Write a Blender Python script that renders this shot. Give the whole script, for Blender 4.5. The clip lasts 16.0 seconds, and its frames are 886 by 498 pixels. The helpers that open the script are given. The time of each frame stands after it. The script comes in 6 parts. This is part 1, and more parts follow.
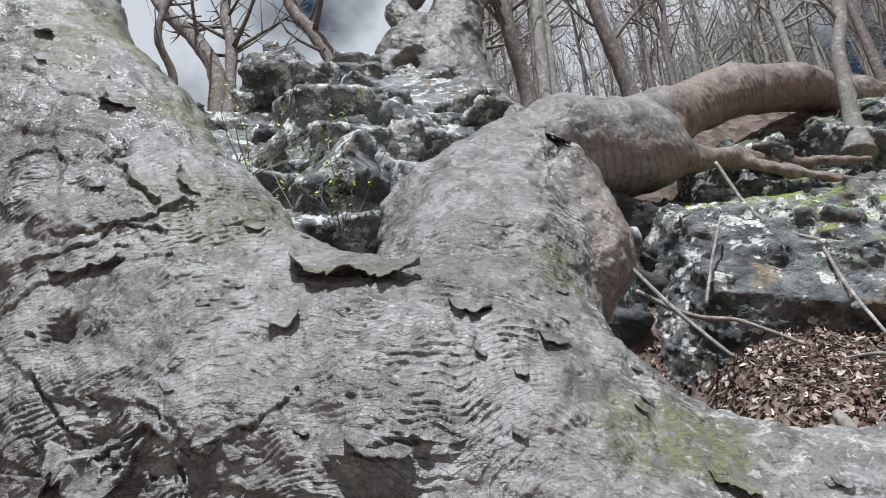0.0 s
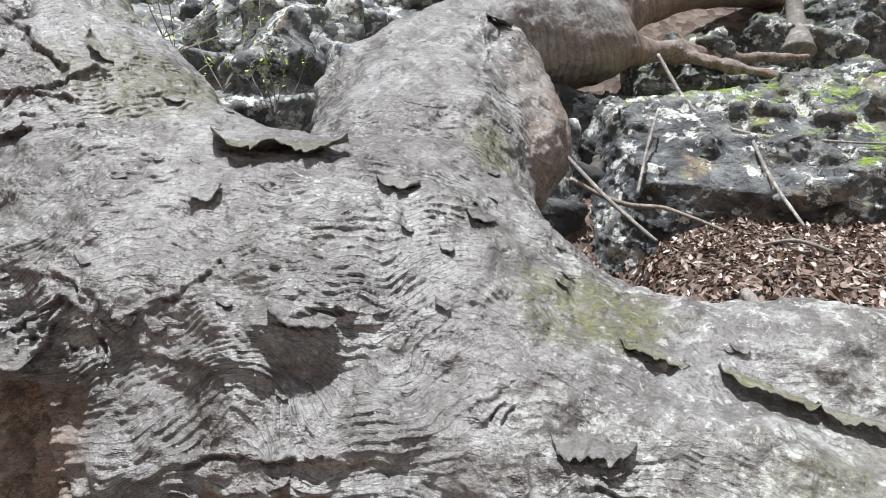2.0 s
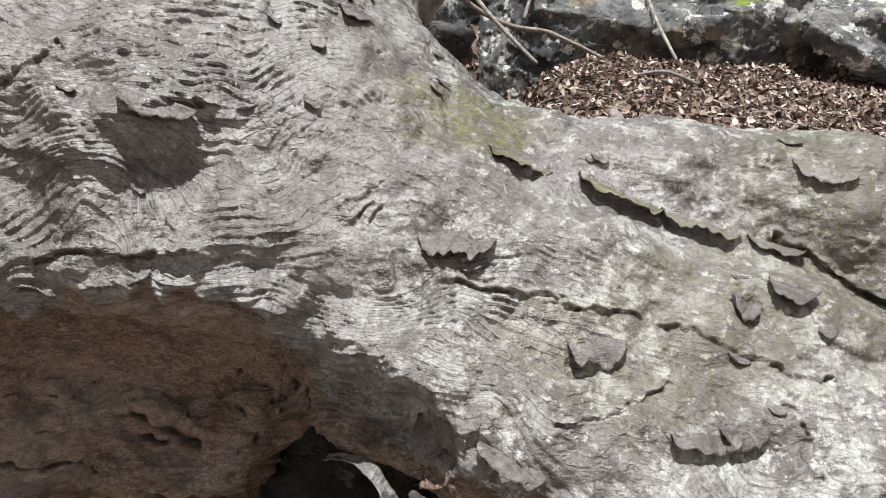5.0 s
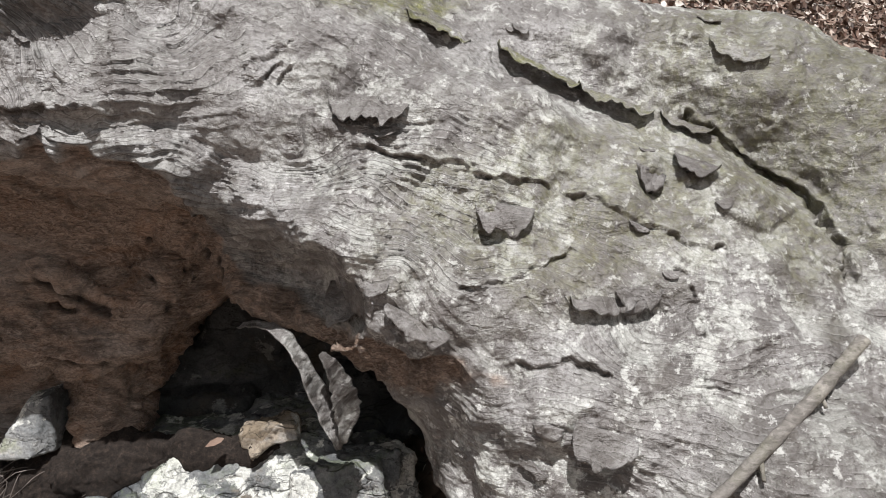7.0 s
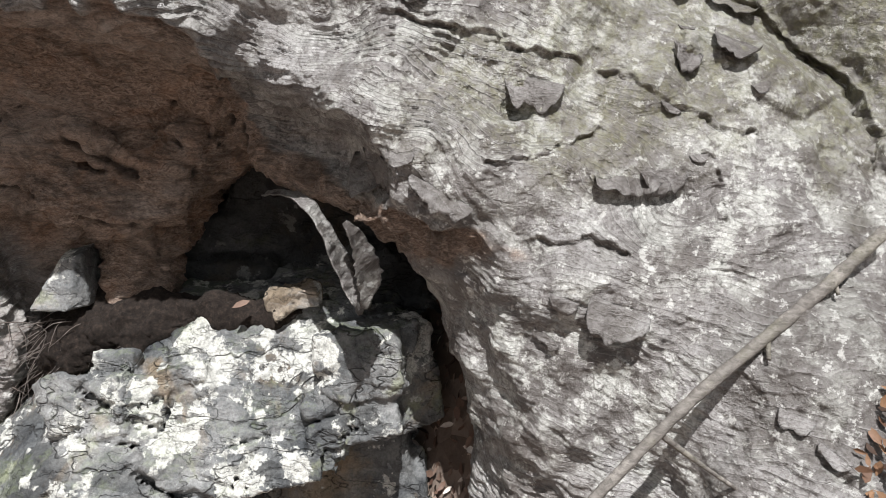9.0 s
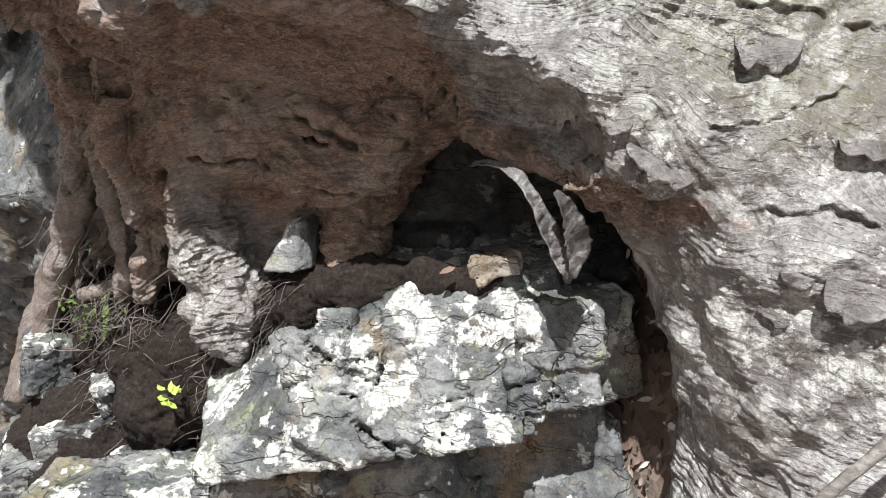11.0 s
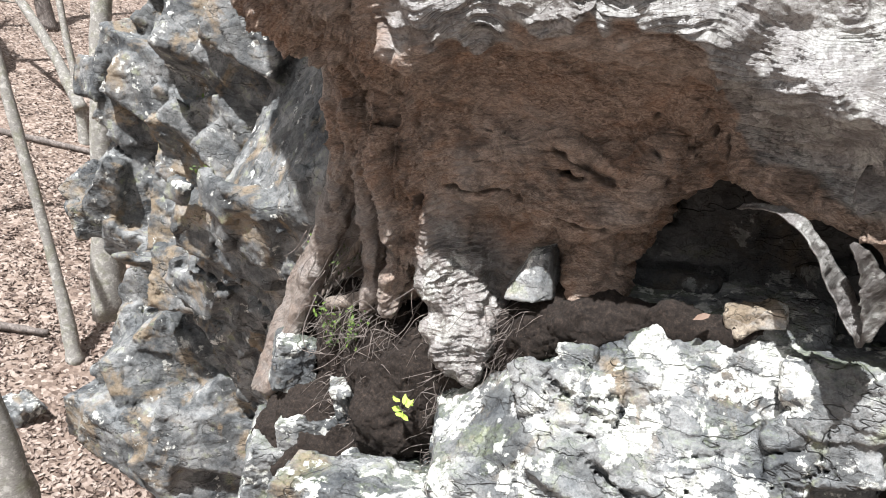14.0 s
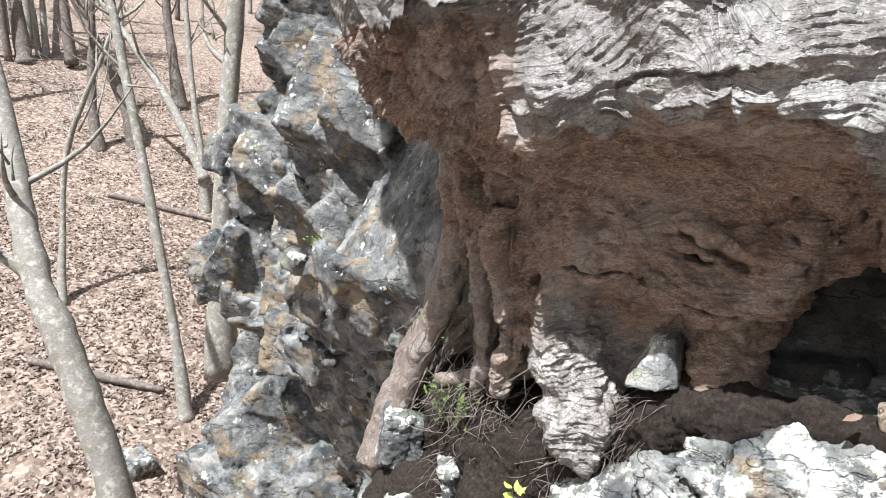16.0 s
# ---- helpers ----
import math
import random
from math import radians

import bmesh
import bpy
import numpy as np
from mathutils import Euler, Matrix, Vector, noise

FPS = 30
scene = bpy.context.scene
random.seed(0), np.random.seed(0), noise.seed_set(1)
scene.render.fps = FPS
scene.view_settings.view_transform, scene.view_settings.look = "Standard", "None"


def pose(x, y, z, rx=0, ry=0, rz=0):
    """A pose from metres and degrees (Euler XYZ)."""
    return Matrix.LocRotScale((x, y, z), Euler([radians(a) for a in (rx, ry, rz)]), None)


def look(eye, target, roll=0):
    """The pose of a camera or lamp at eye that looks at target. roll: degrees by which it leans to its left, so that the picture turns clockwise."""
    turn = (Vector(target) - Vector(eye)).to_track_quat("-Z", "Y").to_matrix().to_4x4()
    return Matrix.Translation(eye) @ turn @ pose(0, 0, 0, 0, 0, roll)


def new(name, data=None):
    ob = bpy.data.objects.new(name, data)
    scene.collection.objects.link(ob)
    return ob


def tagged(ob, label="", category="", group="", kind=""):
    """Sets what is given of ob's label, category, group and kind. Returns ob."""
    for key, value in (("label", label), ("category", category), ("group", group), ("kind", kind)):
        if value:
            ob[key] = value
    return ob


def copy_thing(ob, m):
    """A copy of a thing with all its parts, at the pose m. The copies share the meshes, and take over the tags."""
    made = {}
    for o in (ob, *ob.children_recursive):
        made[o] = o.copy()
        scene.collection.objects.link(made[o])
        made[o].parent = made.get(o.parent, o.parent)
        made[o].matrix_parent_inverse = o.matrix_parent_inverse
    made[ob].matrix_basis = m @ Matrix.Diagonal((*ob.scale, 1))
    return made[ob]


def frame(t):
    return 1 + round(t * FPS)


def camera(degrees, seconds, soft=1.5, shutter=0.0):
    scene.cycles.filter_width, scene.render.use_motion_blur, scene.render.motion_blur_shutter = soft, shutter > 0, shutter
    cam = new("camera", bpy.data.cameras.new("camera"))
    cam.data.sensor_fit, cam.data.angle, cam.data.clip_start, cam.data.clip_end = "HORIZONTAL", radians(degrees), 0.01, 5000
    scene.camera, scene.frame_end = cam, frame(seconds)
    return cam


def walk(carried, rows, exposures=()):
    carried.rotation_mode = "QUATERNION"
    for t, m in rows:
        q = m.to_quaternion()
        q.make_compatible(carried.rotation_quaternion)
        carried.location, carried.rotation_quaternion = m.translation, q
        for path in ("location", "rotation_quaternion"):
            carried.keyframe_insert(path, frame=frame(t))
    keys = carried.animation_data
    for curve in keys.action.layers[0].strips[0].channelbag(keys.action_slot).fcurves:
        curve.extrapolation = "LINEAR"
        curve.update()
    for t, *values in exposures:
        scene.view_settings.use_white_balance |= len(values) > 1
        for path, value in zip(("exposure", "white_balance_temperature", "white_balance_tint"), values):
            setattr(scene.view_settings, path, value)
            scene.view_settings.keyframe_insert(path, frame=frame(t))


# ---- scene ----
cam = camera(67.5, 16.0, 1.0)
PATH = [
    (0, (0.08, 0.016, 1.608), (-0.006, 1.809, 2.49), 1.5),
    (0.5, (0.068, 0.025, 1.594), (-0.039, 1.844, 2.419), 1.3),
    (1, (0.064, 0.033, 1.581), (-0.065, 1.885, 2.325), 1.1),
    (1.5, (0.09, 0.042, 1.571), (-0.015, 1.924, 2.24), 1.4),
    (1.7, (0.123, 0.042, 1.578), (0.061, 1.938, 2.211), 1.2),
    (2, (0.15, 0.055, 1.543), (0.225, 1.961, 2.146), 0.4),
    (2.5, (0.168, 0.069, 1.523), (0.343, 1.992, 2.042), 0.2),
    (3, (0.175, 0.072, 1.509), (0.417, 2.007, 1.952), 1.0),
    (3.2, (0.181, 0.075, 1.496), (0.452, 2.015, 1.901), 1.1),
    (5.3, (0.225, 0.085, 1.405), (0.651, 2.036, 1.515), -0.1),
    (5.5, (0.238, 0.083, 1.399), (0.671, 2.034, 1.48), -0.3),
    (6, (0.28, 0.077, 1.37), (0.764, 2.018, 1.381), -0.0),
    (6.5, (0.295, 0.075, 1.35), (0.836, 1.999, 1.294), 0.7),
    (7, (0.306, 0.067, 1.31), (0.885, 1.977, 1.171), 1.1),
    (7.5, (0.311, 0.064, 1.288), (0.918, 1.956, 1.06), 2.4),
    (8, (0.309, 0.063, 1.275), (0.934, 1.937, 0.963), 3.0),
    (8.2, (0.31, 0.062, 1.275), (0.939, 1.929, 0.931), 3.2),
    (10.3, (0.185, 0.041, 1.225), (0.459, 1.932, 0.632), 2.8),
    (10.5, (0.176, 0.046, 1.229), (0.423, 1.937, 0.627), 2.6),
    (11, (0.123, 0.052, 1.247), (0.188, 1.972, 0.69), 0.8),
    (11.5, (0.079, 0.047, 1.24), (-0.001, 1.977, 0.721), 0.1),
    (12, (0.028, 0.045, 1.235), (-0.175, 1.967, 0.722), 0.6),
    (12.5, (0.008, 0.042, 1.23), (-0.253, 1.957, 0.717), 0.8),
    (13, (-0.027, 0.044, 1.237), (-0.353, 1.948, 0.722), 0.6),
    (13.5, (-0.066, 0.042, 1.249), (-0.468, 1.935, 0.744), 0.7),
    (14, (-0.106, 0.038, 1.259), (-0.592, 1.917, 0.775), 1.2),
    (14.5, (-0.144, 0.037, 1.282), (-0.717, 1.902, 0.843), 1.4),
    (15, (-0.174, 0.036, 1.301), (-0.832, 1.887, 0.924), 0.1),
    (15.5, (-0.188, 0.033, 1.31), (-0.913, 1.868, 0.983), 0.8),
    (16, (-0.197, 0.03, 1.312), (-0.967, 1.853, 1.019), 0.6),
]
walk(cam, [(t, look(eye, target, roll)) for t, eye, target, roll in PATH],
     [(0, 0.3, 6050, 10), (1.5, 0.5, 6150, 10), (3, 0.8, 6300, 11), (5.5, 0.45, 6550, 11), (8, 0.4, 6550, 12), (10.5, 0.65, 6500, 11), (13, 1.05, 6450, 11), (16, 1.2, 6350, 10)])

# ---- light: hazy spring sun through bare branches, open sky ----
SUN_TO = Vector((-0.10, -0.44, 0.89)).normalized()
world = bpy.data.worlds.new("sky")
scene.world = world
world.use_nodes = True
wn = world.node_tree
sky = wn.nodes.new("ShaderNodeTexSky")
sky.sky_type = "NISHITA"
sky.sun_disc = False
sky.sun_elevation = math.asin(SUN_TO.z)
sky.sun_rotation = math.atan2(SUN_TO.x, SUN_TO.y)
sky.dust_density = 1.5
sky.air_density = 1.0
# thin bright cloud over the blue, broken in patches
cloud = wn.nodes.new("ShaderNodeTexNoise")
cloud.inputs["Scale"].default_value, cloud.inputs["Detail"].default_value = 3.0, 5
ramp = wn.nodes.new("ShaderNodeValToRGB")
ramp.color_ramp.elements[0].position, ramp.color_ramp.elements[1].position = 0.38, 0.52
veil = wn.nodes.new("ShaderNodeMix")
veil.data_type = "RGBA"
veil.inputs[7].default_value = (28.0, 28.6, 29.2, 1)
wn.links.new(cloud.outputs["Fac"], ramp.inputs["Fac"])
wn.links.new(ramp.outputs["Color"], veil.inputs[0])
wn.links.new(sky.outputs["Color"], veil.inputs[6])
wn.links.new(veil.outputs[2], wn.nodes["Background"].inputs["Color"])
wn.nodes["Background"].inputs["Strength"].default_value = 0.019
sun = new("sun", bpy.data.lights.new("sun", "SUN"))
sun.data.energy, sun.data.angle, sun.data.color = 5.0, radians(0.6), (1.0, 0.99, 0.98)
sun.matrix_world = look((-2, -6, 14), Vector((-2, -6, 14)) - SUN_TO)


# ---- fields: lattice noise on arrays of points ----
def lattice(ix, iy, iz, seed):
    h = (ix.astype(np.uint32) * np.uint32(374761393) + iy.astype(np.uint32) * np.uint32(668265263)
         + iz.astype(np.uint32) * np.uint32(2246822519) + np.uint32(seed * 3266489 + 17))
    h = (h ^ (h >> np.uint32(13))) * np.uint32(1274126177)
    h = h ^ (h >> np.uint32(16))
    return (h & np.uint32(0xFFFFFF)).astype(np.float32) / np.float32(0x7FFFFF) - 1.0


def vnoise(p, seed=0):
    """Smooth noise of the points p (n, 3), from -1 to 1."""
    i = np.floor(p)
    f = (p - i).astype(np.float32)
    f = f * f * (3 - 2 * f)
    i = i.astype(np.int64)
    x, y, z = i[:, 0], i[:, 1], i[:, 2]
    out = 0
    for dx in (0, 1):
        wx = f[:, 0] if dx else 1 - f[:, 0]
        for dy in (0, 1):
            wy = f[:, 1] if dy else 1 - f[:, 1]
            for dz in (0, 1):
                wz = f[:, 2] if dz else 1 - f[:, 2]
                out = out + lattice(x + dx, y + dy, z + dz, seed) * wx * wy * wz
    return out


def fbm(p, octaves=4, seed=0, gain=0.5):
    out, amp = 0, 1.0
    for k in range(octaves):
        out = out + amp * vnoise(p, seed + 7 * k)
        p, amp = p * 2.03 + 5.1, amp * gain
    return out


def vec_noise(p, seed=0):
    return np.stack([vnoise(p, seed), vnoise(p, seed + 101), vnoise(p, seed + 202)], 1)


def step(a, b, x):
    t = np.clip((x - a) / (b - a), 0, 1)
    return t * t * (3 - 2 * t)


def ball_mask(p, centre, radius, soft=0.35, seed=3):
    """1 inside a ragged ball, falling to 0 at its rim."""
    d = np.linalg.norm((p - np.array(centre)) / np.array(radius), axis=1)
    d = d + 0.35 * fbm(p * 6.0, 3, seed)
    return 1 - step(1 - soft, 1 + soft, d)


# ---- solid forms: distance fields blended into one skin ----
class Solid:
    """A block of space in which limbs are blended; skin() gives its surface as quads."""

    def __init__(self, low, high, cell):
        self.low, self.cell = np.array(low, np.float32), cell
        self.count = np.ceil((np.array(high) - self.low) / cell).astype(int) + 1
        self.f = np.full(self.count, 0.5, np.float32)

    def window(self, low, high):
        a = np.clip(np.floor((np.array(low) - self.low) / self.cell).astype(int), 0, self.count - 1)
        b = np.clip(np.ceil((np.array(high) - self.low) / self.cell).astype(int) + 1, 1, self.count)
        if (b <= a).any():
            return None, None
        ax = [self.low[k] + self.cell * np.arange(a[k], b[k], dtype=np.float32) for k in range(3)]
        grid = np.meshgrid(*ax, indexing="ij", sparse=True)
        return tuple(slice(a[k], b[k]) for k in range(3)), grid

    def blend(self, at, g, k, cut=False):
        f = self.f[at]
        if cut:
            f, g = -f, g
        h = np.clip(0.5 + 0.5 * (f - g) / k, 0, 1)
        m = f * (1 - h) + g * h - k * h * (1 - h)
        self.f[at] = -m if cut else m

    def limb(self, points, k=0.12, cut=False):
        """A chain of tapered round links: (x, y, z, radius) each."""
        for p, q in zip(points[:-1], points[1:]):
            a, b = np.array(p[:3]), np.array(q[:3])
            pad = max(p[3], q[3]) + k + 0.06
            at, axes = self.window(np.minimum(a, b) - pad, np.maximum(a, b) + pad)
            if at is None:
                continue
            x, y, z = axes
            d = b - a
            t = np.clip(((x - a[0]) * d[0] + (y - a[1]) * d[1] + (z - a[2]) * d[2]) / (d @ d), 0, 1)
            g = np.sqrt((x - a[0] - t * d[0]) ** 2 + (y - a[1] - t * d[1]) ** 2 + (z - a[2] - t * d[2]) ** 2)
            self.blend(at, g - (p[3] + t * (q[3] - p[3])), k, cut)

    def lump(self, centre, radii, k=0.12, cut=False, turn=(0, 0, 0)):
        c, r = np.array(centre), np.array(radii)
        pad = max(radii) + k + 0.06
        at, axes = self.window(c - pad, c + pad)
        if at is None:
            return
        x, y, z = axes
        m = np.array(Euler([radians(v) for v in turn]).to_matrix().inverted())
        u = [m[i, 0] * (x - c[0]) + m[i, 1] * (y - c[1]) + m[i, 2] * (z - c[2]) for i in range(3)]
        n = np.sqrt((u[0] / r[0]) ** 2 + (u[1] / r[1]) ** 2 + (u[2] / r[2]) ** 2)
        self.blend(at, (n - 1) * r.min(), k, cut)

    def block(self, centre, half, turn=(0, 0, 0), k=0.02, cut=False, edge=0.02):
        """A turned block with slightly worn edges."""
        c, r = np.array(centre), np.array(half)
        pad = np.linalg.norm(r) + k + 0.06
        at, axes = self.window(c - pad, c + pad)
        if at is None:
            return
        x, y, z = axes
        m = np.array(Euler([radians(v) for v in turn]).to_matrix().inverted())
        u = [np.abs(m[i, 0] * (x - c[0]) + m[i, 1] * (y - c[1]) + m[i, 2] * (z - c[2])) - r[i] + edge for i in range(3)]
        out = np.sqrt(sum(np.maximum(w, 0) ** 2 for w in u))
        self.blend(at, out + np.minimum(np.maximum(np.maximum(u[0], u[1]), u[2]), 0) - edge, k, cut)

    def facets(self, low, high, planes, k=0.02, cut=False):
        """A body between flat faces, each given by a point on it and its outward normal."""
        at, axes = self.window(low, high)
        x, y, z = axes
        g = None
        for p, n in planes:
            n = np.array(n, float) / np.linalg.norm(n)
            d = n[0] * (x - p[0]) + n[1] * (y - p[1]) + n[2] * (z - p[2])
            g = d if g is None else np.maximum(g, d)
        self.blend(at, g, k, cut)

    def skin(self):
        f, n = self.f, self.count
        inside = f < 0
        s = np.zeros(n - 1, np.int8)
        for i in (0, 1):
            for j in (0, 1):
                for k in (0, 1):
                    s += inside[i:n[0] - 1 + i, j:n[1] - 1 + j, k:n[2] - 1 + k]
        cells = np.argwhere((s > 0) & (s < 8))
        index = np.full(n - 1, -1, np.int64)
        index[tuple(cells.T)] = np.arange(len(cells))
        total, hits = np.zeros((len(cells), 3)), np.zeros(len(cells))
        corners = [np.array(c) for c in ((0, 0, 0), (1, 0, 0), (0, 1, 0), (1, 1, 0), (0, 0, 1), (1, 0, 1), (0, 1, 1), (1, 1, 1))]
        for p in range(8):
            for axis in range(3):
                if corners[p][axis]:
                    continue
                a, b = cells + corners[p], cells + corners[p]
                b = b.copy()
                b[:, axis] += 1
                fa, fb = f[tuple(a.T)], f[tuple(b.T)]
                cross = (fa < 0) != (fb < 0)
                t = np.where(cross, fa / np.where(cross, fa - fb, 1), 0)
                total += np.where(cross[:, None], a + t[:, None] * (b - a), 0)
                hits += cross
        verts = self.low + self.cell * total / hits[:, None]
        quads = []
        for axis in range(3):
            lo = [slice(1, n[k] - 1) for k in range(3)]
            hi = list(lo)
            lo[axis], hi[axis] = slice(0, n[axis] - 1), slice(1, n[axis])
            A, B = inside[tuple(lo)], inside[tuple(hi)]
            e = np.argwhere(A != B)
            start = np.array([lo[k].start for k in range(3)])
            e = e + start
            flip = inside[tuple(e.T)]
            u, v = [k for k in range(3) if k != axis]
            if axis == 1:
                u, v = v, u
            def cell_at(du, dv):
                c = e.copy()
                c[:, u] += du
                c[:, v] += dv
                return index[tuple(c.T)]
            q = np.stack([cell_at(-1, -1), cell_at(0, -1), cell_at(0, 0), cell_at(-1, 0)], 1)
            q[~flip] = q[~flip][:, ::-1]
            quads.append(q)
        quads = np.concatenate(quads)
        return verts, quads[(quads >= 0).all(1)]


def normals_of(v, q):
    n = np.cross(v[q[:, 2]] - v[q[:, 0]], v[q[:, 3]] - v[q[:, 1]])
    out = np.zeros_like(v)
    for k in range(4):
        for c in range(3):
            out[:, c] += np.bincount(q[:, k], n[:, c], len(v))
    return out / np.maximum(np.linalg.norm(out, axis=1, keepdims=True), 1e-9)


def smooth(v, q, rounds, keep=0.5):
    e = np.concatenate([q[:, [k, (k + 1) % 4]] for k in range(4)])
    deg = np.bincount(e.ravel(), minlength=len(v)).astype(float)
    for _ in range(rounds):
        acc = np.stack([np.bincount(e[:, 0], v[e[:, 1], c], len(v)) + np.bincount(e[:, 1], v[e[:, 0], c], len(v)) for c in range(3)], 1)
        v = keep * v + (1 - keep) * acc / np.maximum(deg, 1)[:, None]
    return v


def subdivide(v, q, chosen):
    """Splits the chosen quads into four; the rest stay as they are."""
    s, rest = q[chosen], q[~chosen]
    e = np.sort(np.concatenate([s[:, [k, (k + 1) % 4]] for k in range(4)]), axis=1)
    keys, inv = np.unique(e[:, 0] * len(v) + e[:, 1], return_inverse=True)
    a, b = keys // len(v), keys % len(v)
    m = len(s)
    mid = len(v) + inv.reshape(4, m)
    mid_n = len(v) + len(keys)
    face = mid_n + np.arange(m)
    v2 = np.concatenate([v, (v[a] + v[b]) / 2, v[s].mean(1)])
    fresh = np.concatenate([np.stack([s[:, k], mid[k], face, mid[(k + 3) % 4]], 1) for k in range(4)])
    return v2, np.concatenate([rest, fresh]), np.concatenate([np.zeros(len(rest), bool), np.ones(len(fresh), bool)])


def mesh_from(name, v, faces, material, attributes=None, flat=False):
    me = bpy.data.meshes.new(name)
    faces = np.asarray(faces)
    k = faces.shape[1]
    me.vertices.add(len(v))
    me.vertices.foreach_set("co", np.asarray(v, np.float32).ravel())
    me.loops.add(faces.size)
    me.loops.foreach_set("vertex_index", faces.ravel().astype(np.int32))
    me.polygons.add(len(faces))
    me.polygons.foreach_set("loop_start", np.arange(0, faces.size, k, dtype=np.int32))
    if not flat:
        me.polygons.foreach_set("use_smooth", np.ones(len(faces), bool))
    for key, values in (attributes or {}).items():
        at = me.attributes.new(key, "FLOAT", "POINT")
        at.data.foreach_set("value", np.asarray(values, np.float32))
    me.update()
    me.validate()
    me.materials.append(material)
    return me


def child(name, data, parent, label=""):
    ob = new(name, data)
    ob.parent = parent
    if label:
        tagged(ob, label)
    return ob


def thing(name, label, category, group="", kind="", data=None, at=(0, 0, 0)):
    ob = new(name, data)
    ob.location = at
    return tagged(ob, label, category, group, kind)


# ---- materials ----
class Mat:
    """A small helper that wires a node material."""

    def __init__(self, name, roughness=0.9):
        self.m = bpy.data.materials.new(name)
        self.m.use_nodes = True
        self.t = self.m.node_tree
        self.b = self.t.nodes["Principled BSDF"]
        self.b.inputs["Roughness"].default_value = roughness
        self.b.inputs["Specular IOR Level"].default_value = 0.3
        self.pos = self.t.nodes.new("ShaderNodeTexCoord").outputs["Object"]
        self.heights = []

    def scaled(self, scale, turn=(0, 0, 0)):
        n = self.t.nodes.new("ShaderNodeMapping")
        n.inputs["Scale"].default_value = scale if isinstance(scale, tuple) else (scale,) * 3
        n.inputs["Rotation"].default_value = [radians(v) for v in turn]
        self.t.links.new(self.pos, n.inputs["Vector"])
        return n.outputs["Vector"]

    def noise(self, scale, detail=5, rough=0.6, distort=0.0, turn=(0, 0, 0)):
        n = self.t.nodes.new("ShaderNodeTexNoise")
        n.inputs["Scale"].default_value = 1.0
        n.inputs["Detail"].default_value, n.inputs["Roughness"].default_value = detail, rough
        n.inputs["Distortion"].default_value = distort
        self.t.links.new(self.scaled(scale, turn), n.inputs["Vector"])
        return n.outputs["Fac"]

    def cells(self, scale, feature="DISTANCE_TO_EDGE", out="Distance", turn=(0, 0, 0)):
        n = self.t.nodes.new("ShaderNodeTexVoronoi")
        n.feature = feature
        n.inputs["Scale"].default_value = 1.0
        self.t.links.new(self.scaled(scale, turn), n.inputs["Vector"])
        return n.outputs[out]

    def wave(self, scale, distort=6.0, detail=4, dscale=1.5, turn=(0, 0, 0)):
        n = self.t.nodes.new("ShaderNodeTexWave")
        n.bands_direction = "Z"
        n.inputs["Scale"].default_value = 1.0
        n.inputs["Distortion"].default_value, n.inputs["Detail"].default_value = distort, detail
        n.inputs["Detail Scale"].default_value = dscale
        self.t.links.new(self.scaled(scale, turn), n.inputs["Vector"])
        return n.outputs["Fac"]

    def given(self, name):
        n = self.t.nodes.new("ShaderNodeAttribute")
        n.attribute_name = name
        return n.outputs["Fac"]

    def random(self):
        return self.t.nodes.new("ShaderNodeObjectInfo").outputs["Random"]

    def island(self):
        return self.t.nodes.new("ShaderNodeNewGeometry").outputs["Random Per Island"]

    def ramp(self, fac, *stops):
        n = self.t.nodes.new("ShaderNodeValToRGB")
        r = n.color_ramp
        while len(r.elements) < len(stops):
            r.elements.new(0.5)
        for e, (p, c) in zip(r.elements, stops):
            e.position = p
            e.color = (*c, 1) if isinstance(c, tuple) else (c, c, c, 1)
        self.t.links.new(fac, n.inputs["Fac"])
        return n.outputs["Color"]

    def mix(self, fac, a, b, how="MIX"):
        n = self.t.nodes.new("ShaderNodeMix")
        n.data_type, n.blend_type = "RGBA", how
        for key, v in (("Factor", fac), ("A", a), ("B", b)):
            s = next(i for i in n.inputs if i.name == key and i.type == ("VALUE" if key == "Factor" else "RGBA"))
            if isinstance(v, (int, float)):
                s.default_value = v if key == "Factor" else (v, v, v, 1)
            elif isinstance(v, tuple):
                s.default_value = (*v, 1)
            else:
                self.t.links.new(v, s)
        return next(o for o in n.outputs if o.type == "RGBA")

    def math(self, how, a, b=0.0):
        n = self.t.nodes.new("ShaderNodeMath")
        n.operation = how
        for s, v in zip(n.inputs, (a, b)):
            if isinstance(v, (int, float)):
                s.default_value = v
            else:
                self.t.links.new(v, s)
        return n.outputs[0]

    def bump(self, height, depth, strength=1.0):
        """One more layer of relief; depth in metres."""
        h = self.math("MULTIPLY", height, depth)
        if not isinstance(strength, (int, float)) or strength != 1.0:
            h = self.math("MULTIPLY", h, strength)
        self.heights = [self.math("ADD", self.heights[-1], h)] if self.heights else [h]

    def done(self, colour, rough=None):
        if isinstance(colour, tuple):
            self.b.inputs["Base Color"].default_value = (*colour, 1)
        else:
            self.t.links.new(colour, self.b.inputs["Base Color"])
        if rough is not None:
            self.t.links.new(rough, self.b.inputs["Roughness"])
        if self.heights:
            n = self.t.nodes.new("ShaderNodeBump")
            n.inputs["Distance"].default_value = 1.0
            self.t.links.new(self.heights[-1], n.inputs["Height"])
            self.t.links.new(n.outputs["Normal"], self.b.inputs["Normal"])
        return self.m


